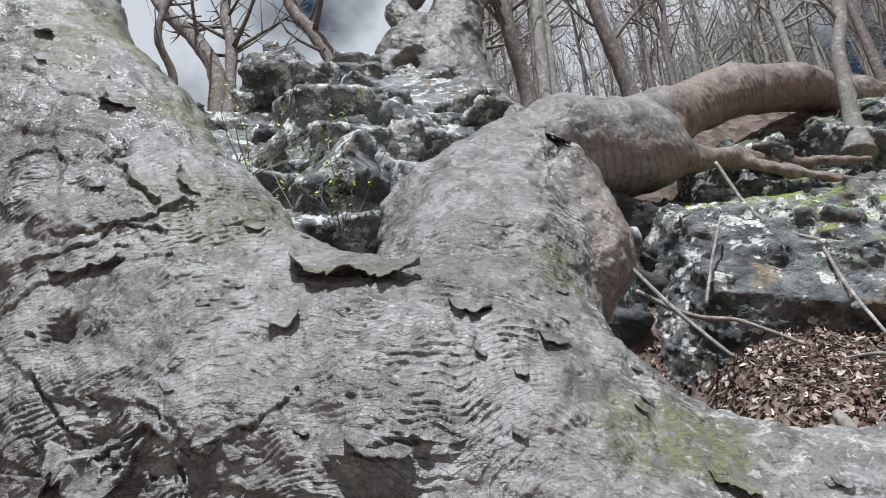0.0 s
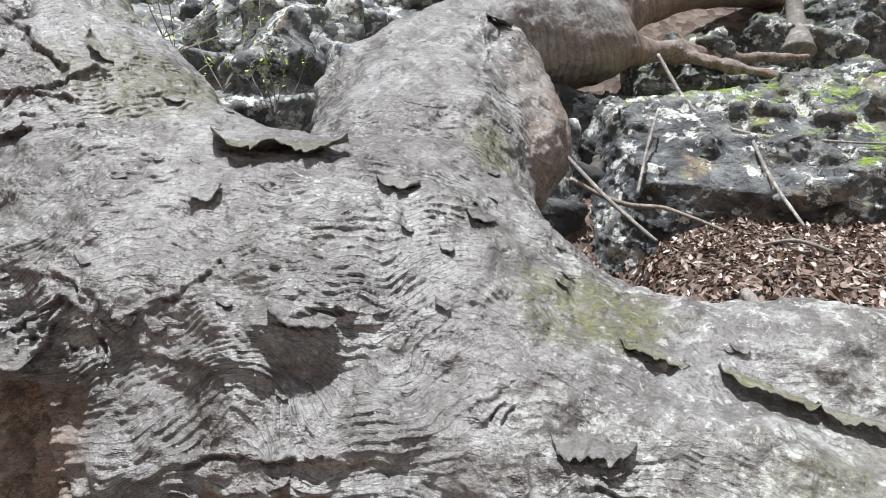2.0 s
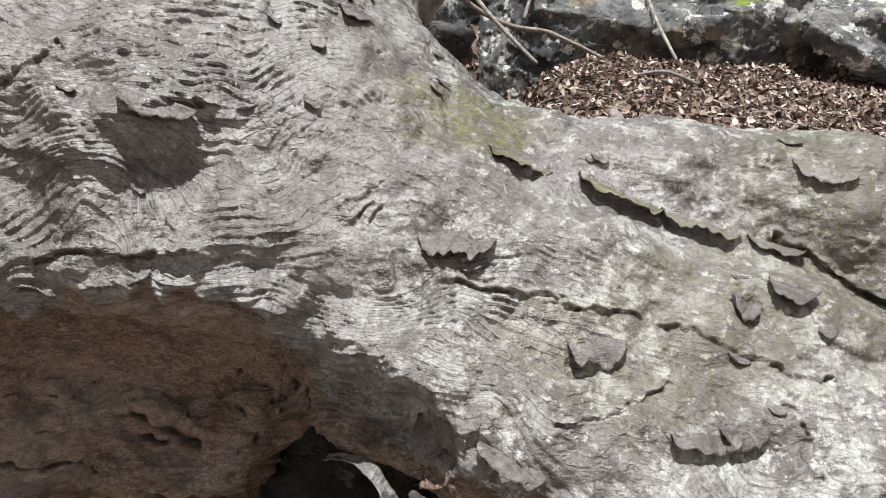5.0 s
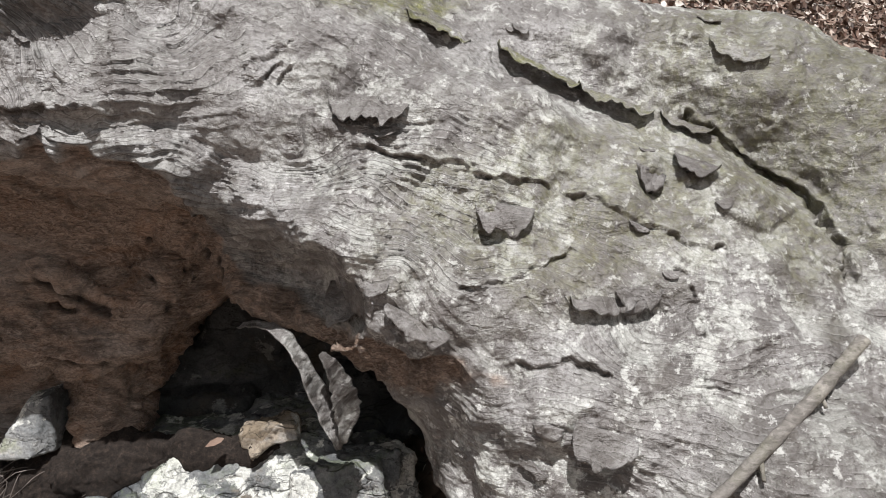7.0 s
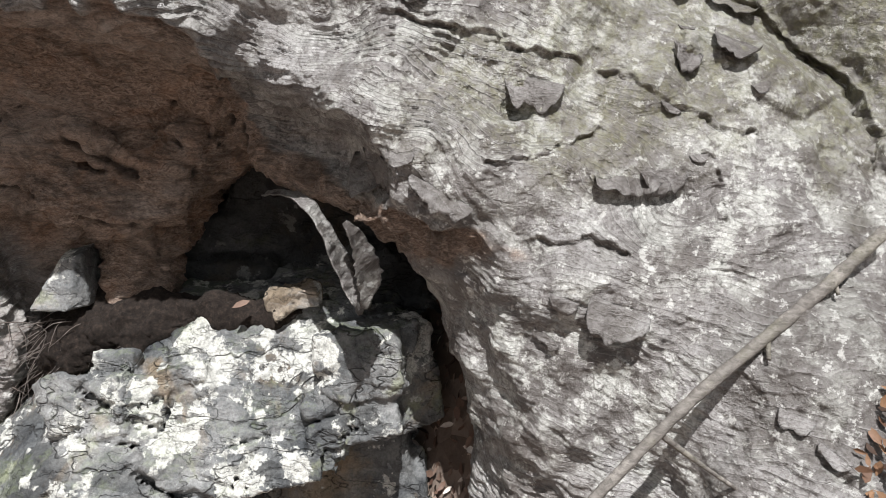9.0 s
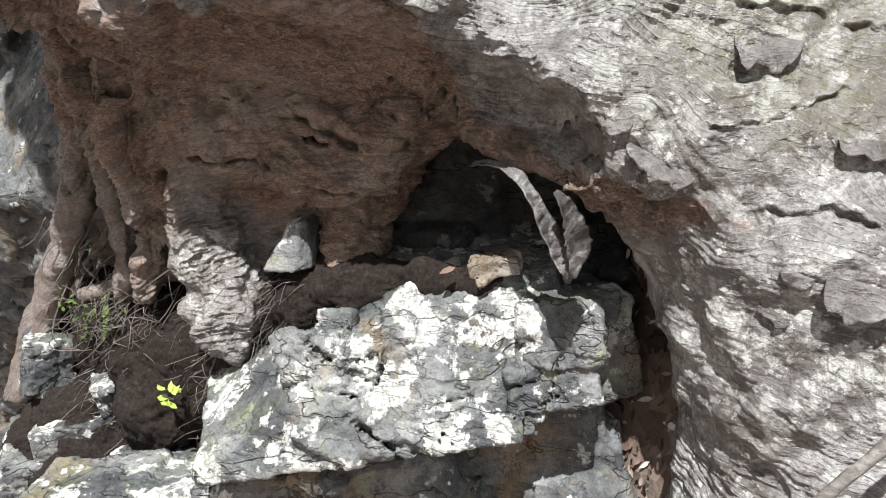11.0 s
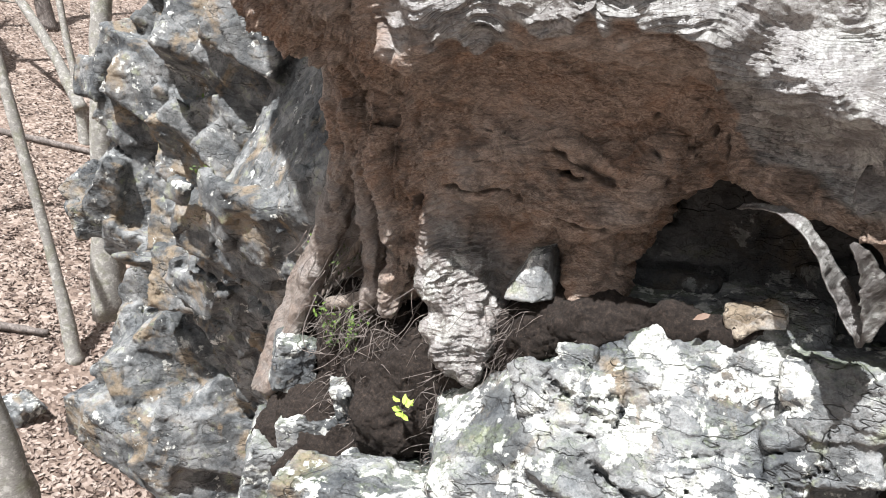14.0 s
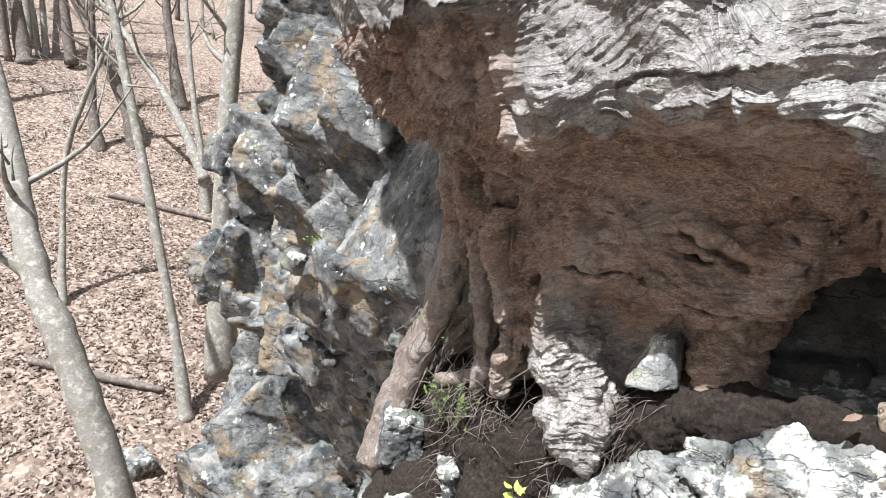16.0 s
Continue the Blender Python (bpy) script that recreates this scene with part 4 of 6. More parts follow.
# ---- thin wood: tubes along a path ----
def tube(points, sides=8, wobble=0.0, seed=0, per=6):
    """Quads of a tapering round stem through (x, y, z, radius) points, rounded by a spline and closed at the ends."""
    pts = np.array(points, float)
    rng = np.random.default_rng(seed)
    k = np.arange(len(pts))
    t = np.linspace(0, len(pts) - 1, (len(pts) - 1) * per + 1)
    i = np.clip(t.astype(int), 0, len(pts) - 2)
    u = (t - i)[:, None]
    p0, p1, p2, p3 = pts[np.maximum(i - 1, 0)], pts[i], pts[i + 1], pts[np.minimum(i + 2, len(pts) - 1)]
    c = 0.5 * (2 * p1 + (p2 - p0) * u + (2 * p0 - 5 * p1 + 4 * p2 - p3) * u ** 2 + (3 * p1 - p0 - 3 * p2 + p3) * u ** 3)
    if wobble:
        c[:, :3] += wobble * fbm(np.repeat(t[:, None], 3, 1) * 0.7 + rng.uniform(0, 99, 3), 3, seed)[:, None] * rng.normal(size=3)
    ctr, rad = c[:, :3], np.maximum(c[:, 3], 0.0008)
    d = np.gradient(ctr, axis=0)
    d /= np.maximum(np.linalg.norm(d, axis=1, keepdims=True), 1e-9)
    side = np.cross(d, np.array((0.31, 0.45, 0.83)))
    side /= np.maximum(np.linalg.norm(side, axis=1, keepdims=True), 1e-9)
    other = np.cross(d, side)
    a = np.linspace(0, 2 * math.pi, sides, endpoint=False)
    ring = side[:, None, :] * np.cos(a)[None, :, None] + other[:, None, :] * np.sin(a)[None, :, None]
    lump = 1 + 0.05 * rng.normal(size=(len(t), 1))
    v = ctr[:, None, :] + ring * (rad[:, None] * lump)[:, :, None]
    m = len(t)
    g = np.arange(m * sides).reshape(m, sides)
    nxt = np.roll(g, -1, axis=1)
    q = np.stack([g[:-1], nxt[:-1], nxt[1:], g[1:]], -1).reshape(-1, 4)
    v = np.concatenate([v.reshape(-1, 3), ctr[:1], ctr[-1:]])
    caps = [[m * sides, g[0, (j + 2) % sides], g[0, (j + 1) % sides], g[0, j]] for j in range(0, sides, 2)]
    caps += [[m * sides + 1, g[-1, j], g[-1, (j + 1) % sides], g[-1, (j + 2) % sides]] for j in range(0, sides, 2)]
    return v, np.concatenate([q, np.array(caps)])


def joined(pieces):
    vs, qs, k = [], [], 0
    for v, q in pieces:
        vs.append(v)
        qs.append(q + k)
        k += len(v)
    return np.concatenate(vs), np.concatenate(qs)


# roots that hang from the hollow side
for pts in ([(-1.35, 3.35, 1.15, 0.11), (-1.58, 3.5, 0.75, 0.085), (-1.72, 3.62, 0.38, 0.07), (-1.85, 3.7, 0.0, 0.06), (-1.98, 3.62, -0.36, 0.05), (-2.1, 3.55, -0.65, 0.04)],
            [(-0.98, 3.0, 1.0, 0.06), (-0.95, 2.88, 0.78, 0.05), (-0.90, 2.84, 0.55, 0.05), (-0.92, 2.88, 0.40, 0.055), (-1.08, 2.98, 0.30, 0.045), (-1.32, 3.1, 0.18, 0.04), (-1.56, 3.2, 0.08, 0.04)],
            [(-1.35, 3.3, 0.5, 0.025), (-1.5, 3.35, 0.32, 0.022), (-1.66, 3.4, 0.1, 0.02), (-1.72, 3.45, -0.1, 0.015)],
            [(-1.5, 3.5, 0.7, 0.05), (-1.75, 3.75, 0.2, 0.04), (-1.95, 3.8, -0.3, 0.035), (-2.2, 3.75, -0.8, 0.02)],
            [(-1.55, 3.45, 0.9, 0.045), (-1.8, 3.9, 0.3, 0.035), (-2.15, 4.0, -0.3, 0.03), (-2.4, 3.9, -0.7, 0.02)],
            [(-1.5, 3.3, 0.95, 0.05), (-1.66, 3.55, 0.5, 0.04), (-1.95, 3.8, -0.1, 0.03)]):
    v, q = tube(pts, 12, 0.01, 4, 8)
    n = normals_of(v, q)
    v = v + n * (0.010 * fbm(v * 22, 3, 15))[:, None]
    child("root", mesh_from("root", v, q, ROOT), tree, "bare woody root")
rng = np.random.default_rng(7)
strands = []
for _ in range(150):
    x, k = rng.uniform(-1.75, -0.75), rng.uniform(0.5, 1)
    a = np.array((x, 2.75 - 0.55 * (x + 0.75) + rng.uniform(-0.05, 0.15), rng.uniform(0.0, 0.5)))
    b = a + np.array((rng.uniform(-0.28, 0.02), rng.uniform(-0.12, 0.05), rng.uniform(-0.38, -0.08))) * k
    m = (a + b) / 2 + rng.normal(0, 0.03, 3)
    strands.append(tube([(*a, 0.004 * k), (*m, 0.003 * k), (*b, 0.001)], 5, 0.01, int(rng.integers(999)), 4))
for _ in range(110):
    a = np.array((rng.uniform(-0.60, -0.10), 2.66 + rng.uniform(-0.06, 0.05), rng.uniform(0.20, 0.38)))
    b = a + np.array((rng.uniform(-0.25, 0.05), rng.uniform(-0.14, -0.02), rng.uniform(-0.2, -0.04)))
    m = (a + b) / 2 + rng.normal(0, 0.02, 3) + (0, 0, 0.03)
    strands.append(tube([(*a, 0.002), (*m, 0.0016), (*b, 0.0008)], 4, 0.01, int(rng.integers(999)), 4))
for _ in range(420):
    x = rng.uniform(-1.5, -0.55)
    a = np.array((x, 2.74 - 0.42 * (x + 0.75) + rng.uniform(-0.08, 0.06), rng.uniform(-0.5, 0.2)))
    b = a + np.array((rng.uniform(-0.22, 0.12), rng.uniform(-0.08, 0.02), rng.uniform(-0.16, 0.02)))
    m = (a + b) / 2 + rng.normal(0, 0.02, 3) + (0, -0.02, 0.02)
    strands.append(tube([(*a, 0.0025), (*m, 0.002), (*b, 0.001)], 4, 0.008, int(rng.integers(999)), 3))
tagged(child("root_mat", mesh_from("root_mat", *joined(strands), DARK_STEM), tree, "tangle of hair-thin dry rootlets"), kind="stuff")


# ---- rocks ----
def cleaved(p, size, seed, turn=(20, 28, 12)):
    """Flat broken faces: every cell of a jittered lattice lifts and tilts by itself; about -1 to 1."""
    m = np.array(Euler([radians(a) for a in turn]).to_matrix())
    u = (p @ m) * np.array((1.0, 1.25, 1.7)) / size
    base = np.floor(u).astype(np.int64)
    best, cell, off = np.full(len(p), 9.0), np.zeros((len(p), 3), np.int64), np.zeros((len(p), 3))
    for dx in (-1, 0, 1):
        for dy in (-1, 0, 1):
            for dz in (-1, 0, 1):
                c = base + np.array((dx, dy, dz))
                j = np.stack([lattice(c[:, 0], c[:, 1], c[:, 2], seed + i) for i in range(3)], 1) * 0.42
                d = u - c - 0.5 - j
                r = (d * d).sum(1)
                take = r < best
                best[take], cell[take], off[take] = r[take], c[take], d[take]
    g = [lattice(cell[:, 0], cell[:, 1], cell[:, 2], seed + 5 + i) for i in range(4)]
    return 0.28 * g[3] + 0.7 * (g[0] * off[:, 0] + g[1] * off[:, 1] + g[2] * off[:, 2])


def crag_skin(s, seed, fine=0.02, split=1, k=3.0, hard=1.0):
    v, q = s.skin()
    for _ in range(split):
        v, q, detail = subdivide(v, q, np.ones(len(q), bool))
    v = smooth(v, q, 1)
    n = normals_of(v, q)
    broken = hard * (1.3 * cleaved(v, 0.8 / k, seed + 3) + 0.35 * cleaved(v, 0.28 / k, seed + 4)) if hard else 0
    v = v + n * (fine * ((1.0 - 0.5 * hard) * fbm(v * k, 3, seed + 1) + broken + 0.25 * fbm(v * k * 12, 3, seed + 2)))[:, None]
    return v, q, normals_of(v, q)


def scatter_blocks(s, guides, seed, grain=(10, 35, 20), count=7, flat=0.6, small=(0.22, 0.55)):
    """Fills every guide (x, y, z, size) with cleaved blocks of a common bedding."""
    rng = np.random.default_rng(seed)
    for x, y, z, r in guides:
        s.block((x, y, z), (0.75 * r, 0.7 * r, 0.7 * r), tuple(np.array(grain) + rng.normal(0, 12, 3)))
        for _ in range(count):
            c = np.array((x, y, z)) + np.clip(rng.normal(0, 0.42, 3), -0.75, 0.75) * r
            h = r * rng.uniform(small[0], small[1], 3) * np.array((1.15, 1.0, flat))
            s.block(c, h, tuple(np.array(grain) + rng.normal(0, 22, 3)))


def crag(name, label, low, high, cell, guides, seed, grain, material, count=7, fine=0.03, moss=0.0, group="", k=3.0, split=1, small=(0.22, 0.55)):
    s = Solid(low, high, cell)
    scatter_blocks(s, guides, seed, grain, count, 0.6, small)
    v, q, n = crag_skin(s, seed, fine, split, k)
    m = moss * step(0.25, 0.75, n[:, 2])
    return thing(name, label, "rock", group, data=mesh_from(name, v, q, material, {"moss": m}))


# boulder under the arch
s = Solid((-0.95, 1.85, -0.55), (1.15, 3.1, 0.75), 0.016)
s.facets((-0.95, 1.85, -0.55), (1.1, 3.1, 0.7), [((0.345, 2.072, -0.05), (-0.04, -0.83, 0.56)), ((0.1, 2.235, 0.37), (-0.12, -0.93, 0.33)), ((0.2, 2.3, 0.44), (-0.10, -0.05, 1.0)),
                                                 ((-0.62, 2.45, -0.05), (-0.55, -0.25, 0.80)), ((-0.74, 2.45, -0.05), (-0.95, -0.2, 0.1)), ((-0.1, 2.09, -0.14), (0.17, -0.20, -0.96)),
                                                 ((0.55, 2.1, 0.1), (0.95, -0.3, 0.0)), ((0.0, 2.95, 0.0), (0, 1, 0)), ((0.59, 2.05, 0.1), (0.5, -0.8, -0.1))], 0.012)
# broken blocks that make the shaded end
s.block((0.66, 2.34, 0.30), (0.15, 0.22, 0.12), (-10, -8, -16), edge=0.015)
s.block((0.62, 2.30, 0.10), (0.16, 0.20, 0.10), (-20, -12, -8), edge=0.015)
s.block((0.76, 2.46, 0.20), (0.13, 0.22, 0.20), (-6, -10, 12), edge=0.015)
s.block((0.72, 2.34, 0.37), (0.13, 0.12, 0.06), (-10, -6, -12), edge=0.012)
rng = np.random.default_rng(90)
for _ in range(12):
    x, z = rng.uniform(-0.4, 0.5), rng.uniform(-0.05, 0.3)
    s.block((x, 2.13 + 0.6 * (z + 0.05) - 0.1 * x, z), (rng.uniform(0.05, 0.16), rng.uniform(0.02, 0.05), rng.uniform(0.03, 0.10)), (-32 + rng.normal(0, 8), -10 + rng.normal(0, 14), -4 + rng.normal(0, 9)), 0.01, edge=0.008)
for _ in range(20):
    x, z = rng.uniform(-0.5, 0.6), rng.uniform(-0.1, 0.38)
    s.block((x, 2.10 + 0.5 * (z + 0.05) - 0.1 * x, z), (rng.uniform(0.06, 0.22), 0.05, rng.uniform(0.004, 0.010)), (-32, rng.choice((-70, -20, 15, 40)) + rng.normal(0, 10), -4), 0.008, cut=True)
v, q, n = crag_skin(s, 91, 0.014, 1, 6.0)
thing("boulder", "pale lichen-covered boulder wedged under the arch of roots", "boulder", data=mesh_from("boulder", v, q, PALE_ROCK, {"moss": 0.12 * step(0.2, 0.9, n[:, 2])}))
crag("rock_ledge", "brown shadowed rock ledge below the pale boulder", (-1.2, 1.9, -1.5), (1.8, 3.6, 0.2), 0.03,
     [(0.1, 2.75, -0.45, 0.5), (0.6, 2.7, -0.35, 0.5), (0.85, 2.8, -0.3, 0.4), (-0.3, 2.7, -0.7, 0.5), (0.4, 2.7, -0.9, 0.6)], 92, (0, -8, -10), DARK_ROCK, 5, 0.025)
crag("rock_wall", "rock at the back of the hollow, coloured near-black for its shade", (-0.7, 2.5, 0.1), (1.6, 3.9, 1.4), 0.03,
     [(0.1, 3.25, 0.5, 0.45), (0.55, 3.2, 0.55, 0.45), (0.95, 2.95, 0.4, 0.4), (0.3, 3.35, 0.9, 0.5)], 93, (5, -5, -10), SHADED_ROCK, 6, 0.02)
# small stone caught between the roots, and a chip on the ledge
s = Solid((-0.65, 2.4, 0.3), (-0.15, 2.85, 0.75), 0.007)
s.facets((-0.64, 2.42, 0.32), (-0.16, 2.84, 0.74), [((-0.40, 2.55, 0.46), (-0.15, -0.95, 0.25)), ((-0.46, 2.6, 0.50), (-0.86, -0.1, 0.5)), ((-0.315, 2.6, 0.5), (0.97, -0.15, 0.12)), ((-0.4, 2.6, 0.425), (0.05, 0, -1)),
                                                    ((-0.36, 2.6, 0.615), (-0.3, 0.0, 1.0)), ((-0.4, 2.75, 0.5), (0, 1, 0)), ((-0.34, 2.57, 0.5), (0.55, -0.85, 0.1))], 0.008)
v, q, n = crag_skin(s, 94, 0.005, 0, 9.0)
thing("stone", "grey wedge of stone caught between two roots", "stone", data=mesh_from("stone", v, q, ROCK, {"moss": 0 * v[:, 0]}))
for at, size, seed, turn, label in (((0.40, 2.42, 0.50), (0.10, 0.06, 0.035), 95, (0, -8, -10), "ochre flat stone lying on the boulder"),):
    s = Solid(np.array(at) - 0.2, np.array(at) + 0.2, 0.008)
    s.block(at, size, turn, 0.01, edge=0.01)
    s.block(np.array(at) + (0.0, -0.01, -0.3 * size[2]), (size[0] * 1.05, size[1] * 0.9, size[2] * 0.5), (turn[0], turn[1] - 25, turn[2] + 30), 0.01)
    v, q, n = crag_skin(s, seed, 0.008, 0, 9.0)
    thing("stone", label, "stone", data=mesh_from("stone", v, q, WARM_ROCK, {"moss": 0 * v[:, 0]}))
# broken ledge to the left of the boulder
for at, size, seed, turn in (((-1.58, 3.02, -0.55), (0.17, 0.15, 0.085), 11, (0, -4, 10)), ((-1.80, 3.24, -0.30), (0.12, 0.14, 0.15), 12, (0, 10, 30)),
                             ((-1.38, 3.02, -0.36), (0.075, 0.09, 0.12), 13, (0, -14, 20)), ((-0.98, 2.55, -0.62), (0.36, 0.26, 0.15), 14, (-12, -6, -6)),
                             ((-1.35, 2.75, -0.85), (0.30, 0.25, 0.18), 15, (0, 5, 10)), ((-1.75, 3.1, -0.85), (0.26, 0.26, 0.2), 16, (0, 12, 25)),
                             ((-0.55, 2.4, -0.42), (0.14, 0.14, 0.12), 17, (0, 20, 10))):
    s = Solid(np.array(at) - 0.5, np.array(at) + 0.5, 0.016)
    rng = np.random.default_rng(seed)
    s.block(at, size, turn)
    for _ in range(3):
        s.block(np.array(at) + rng.normal(0, 0.35, 3) * size, np.array(size) * rng.uniform(0.4, 0.8, 3), np.array(turn) + rng.normal(0, 14, 3))
    v, q, n = crag_skin(s, seed, 0.016, 1, 5.0)
    thing("rock", "pale broken block of rock on the ledge", "rock", "blocks of the ledge", data=mesh_from("rock", v, q, PALE_ROCK, {"moss": 0.1 * step(0.3, 0.9, n[:, 2])}))
# dark soil held by the roots
s = Solid((-2.3, 2.3, -1.2), (0.6, 4.0, 0.7), 0.025)
s.limb([(-1.55, 3.6, -0.2, 0.35), (-1.2, 3.3, -0.15, 0.36), (-0.95, 3.05, -0.2, 0.32), (-0.7, 2.95, 0.0, 0.25)], 0.12)
s.lump((-1.08, 2.86, -0.38), (0.20, 0.18, 0.22), 0.08)
s.limb([(-0.55, 2.80, 0.12, 0.18), (-0.2, 2.64, 0.30, 0.15), (0.1, 2.5, 0.39, 0.08), (0.4, 2.42, 0.44, 0.05)], 0.08)
s.lump((-1.5, 3.2, -0.75), (0.5, 0.4, 0.4), 0.1)
v, q, n = crag_skin(s, 96, 0.04, 1, 7.0, 0.0)
thing("soil_pocket", "black crumbly soil matted with rootlets between the roots", "soil", kind="stuff", data=mesh_from("soil_pocket", v, q, SOIL))

# cliff on the left
s = Solid((-7.8, 3.2, -4.2), (-1.2, 9.0, 5.2), 0.05)
scatter_blocks(s, [(-3.3, 6.3, 1.2, 0.75), (-3.7, 6.6, 0.3, 0.8), (-4.1, 6.8, 1.7, 0.9), (-4.7, 7.1, 0.9, 0.75), (-4.7, 7.3, 2.5, 0.8), (-4.1, 7.3, 3.4, 0.9),
                   (-5.4, 7.3, 0.9, 0.8), (-5.8, 7.1, -0.2, 0.75), (-5.2, 7.4, 1.8, 0.7), (-5.0, 7.8, 3.5, 0.7), (-5.0, 6.9, -1.1, 0.8), (-4.9, 6.5, -2.0, 0.9),
                   (-4.4, 6.3, -2.9, 1.0)], 97, (6, 38, 22), 8, 0.7, (0.25, 0.6))
# blue-grey face, and the deep overhang beside it
s.facets((-4.6, 5.6, -0.6), (-2.2, 8.0, 1.5), [((-3.62, 6.16, 0.45), (-0.25, -0.95, 0.22)), ((-3.3, 6.2, 1.1), (0.2, 0.1, 1.0)), ((-4.1, 6.2, 0.4), (-0.9, -0.2, 0.1))], 0.02)
s.block((-5.15, 6.25, -0.10), (0.42, 0.6, 0.5), (0, 14, 20), 0.03, cut=True)
# sunny slab with its steep wall below
s.facets((-4.9, 3.6, -3.9), (-1.3, 7.5, 1.9), [((-1.94, 4.3, 1.15), (-0.63, -0.61, 0.47)), ((-2.54, 4.64, -0.45), (-0.22, -0.85, -0.47)), ((-3.41, 5.4, 0.61), (-0.90, 0.05, 0.42)),
                                              ((-4.0, 5.3, -0.9), (-0.88, -0.35, -0.3)), ((-1.9, 4.4, 1.25), (0.35, -0.1, 0.93)), ((-2.0, 7.2, 0), (0, 1, 0))], 0.02)
rng = np.random.default_rng(197)
for _ in range(70):
    a, z = rng.uniform(-0.4, 1.5), rng.uniform(-2.6, 0.5)
    x = -3.4 + a
    s.block((x, 4.70 - 0.26 * (x + 2.54) - 0.55 * (z + 0.45), z), (rng.uniform(0.08, 0.32), rng.uniform(0.03, 0.11), rng.uniform(0.06, 0.24)), (rng.normal(4, 7), rng.normal(22, 14), -24 + rng.normal(0, 9)), 0.015, edge=0.012)
for _ in range(24):
    a, z = rng.uniform(-0.4, 1.5), rng.uniform(-2.4, 0.5)
    x = -3.4 + a
    s.block((x, 4.64 - 0.26 * (x + 2.54) - 0.55 * (z + 0.45), z), (rng.uniform(0.15, 0.5), 0.10, rng.uniform(0.012, 0.03)), (0, rng.choice((-62, 20, 30)) + rng.normal(0, 9), -24), 0.015, cut=True)
v, q, n = crag_skin(s, 97, 0.022, 1, 3.2)
thing("cliff", "grey broken cliff face with pale lichen and dark overhangs", "rock", data=mesh_from("cliff", v, q, CLIFF_ROCK, {"moss": 0 * n[:, 0]}))
s = Solid((-6.4, 4.5, -3.0), (-1.4, 8.2, 2.6), 0.05)
scatter_blocks(s, [(-4.5, 7.2, -0.4, 1.1), (-3.9, 6.8, -1.5, 1.1), (-4.6, 7.4, 1.0, 0.9)], 98, (0, 20, 0), 4)
v, q, n = crag_skin(s, 98, 0.04)
thing("rock", "dark recess of the cliff", "rock", data=mesh_from("rock", v, q, DARK_ROCK, {"moss": 0 * n[:, 0]}))
# outcrop behind the trunk
crag("outcrop", "dark weathered outcrop with mossy ledges behind the tree", (-3.9, 3.6, 2.6), (1.4, 8.4, 8.4), 0.045,
     [(-0.9, 4.5, 3.6, 0.75), (-0.4, 4.9, 4.2, 0.7), (-1.5, 4.8, 4.1, 0.7), (-0.85, 5.2, 4.8, 0.75), (-1.9, 5.3, 4.7, 0.75), (-0.2, 5.6, 5.1, 0.75), (-1.3, 5.8, 5.6, 0.8),
      (-2.5, 5.9, 5.3, 0.8), (-0.5, 6.2, 6.0, 0.8), (-1.7, 6.5, 6.5, 0.8), (0.2, 6.2, 5.6, 0.7), (-2.6, 6.6, 6.0, 0.8), (-0.9, 6.9, 6.8, 0.8), (0.9, 5.0, 3.6, 0.7)],
     99, (32, -20, 25), ROCK, 22, 0.03, 0.04, '', 2.4, 1, (0.10, 0.38))
# mossy rocks on the right bank
s = Solid((1.2, 3.6, 2.2), (4.4, 5.9, 4.8), 0.035)
s.facets((1.25, 3.65, 2.25), (4.35, 5.85, 4.75), [((2.2, 4.28, 3.7), (-0.12, -0.85, 0.50)), ((2.2, 4.02, 3.16), (0.05, -0.92, -0.35)), ((1.62, 4.4, 3.7), (-0.9, -0.35, 0.2)), ((2.0, 4.65, 4.33), (-0.12, -0.25, 1.0)),
                                                  ((4.0, 4.8, 3.6), (1, 0, 0)), ((2.2, 5.7, 3.6), (0, 1, 0)), ((1.75, 4.1, 3.2), (-0.6, -0.75, -0.2)), ((2.2, 4.4, 2.5), (0, 0, -1))], 0.03)
rng = np.random.default_rng(101)
for _ in range(26):
    x, z = rng.uniform(1.7, 3.9), rng.uniform(3.1, 4.3)
    s.block((x, 4.28 + 0.59 * (z - 3.7) - 0.14 * (x - 2.2) + 0.06, z), (rng.uniform(0.12, 0.4), rng.uniform(0.06, 0.14), rng.uniform(0.08, 0.25)), (-28 + rng.normal(0, 12), rng.normal(8, 14), rng.normal(-6, 12)), 0.03, edge=0.02)
v, q, n = crag_skin(s, 101, 0.035, 1, 3.0)
cover = step(0.1, 0.6, fbm(v * 2.2, 3, 103) + 0.9 * step(3.6, 4.3, v[:, 2])) * step(0.2, 0.5, n[:, 2]) * step(2.2, 2.6, v[:, 0] + 1.5 * step(4.1, 4.25, v[:, 2]))
thing("rock", "big grey boulder with cushions of bright moss on the bank", "rock", "mossy rocks", data=mesh_from("rock", v, q, BANK_ROCK, {"moss": cover}))
for low, high, guides, seed in (((3.2, 5.3, 4.0), (6.0, 7.6, 7.0), [(4.2, 6.3, 5.7, 0.65), (4.8, 6.4, 5.9, 0.7), (4.0, 6.1, 5.0, 0.6)], 104),
                                ((1.9, 5.0, 4.4), (3.3, 6.4, 5.9), [(2.55, 5.75, 5.1, 0.42), (2.9, 5.7, 5.0, 0.38)], 107)):
    crag("rock", "grey rock with cushions of bright moss on the bank", low, high, 0.035, guides, seed, (36, 6, 10), BANK_ROCK, 6, 0.04, 0.8, "mossy rocks", 3.0, 1, (0.35, 0.7))
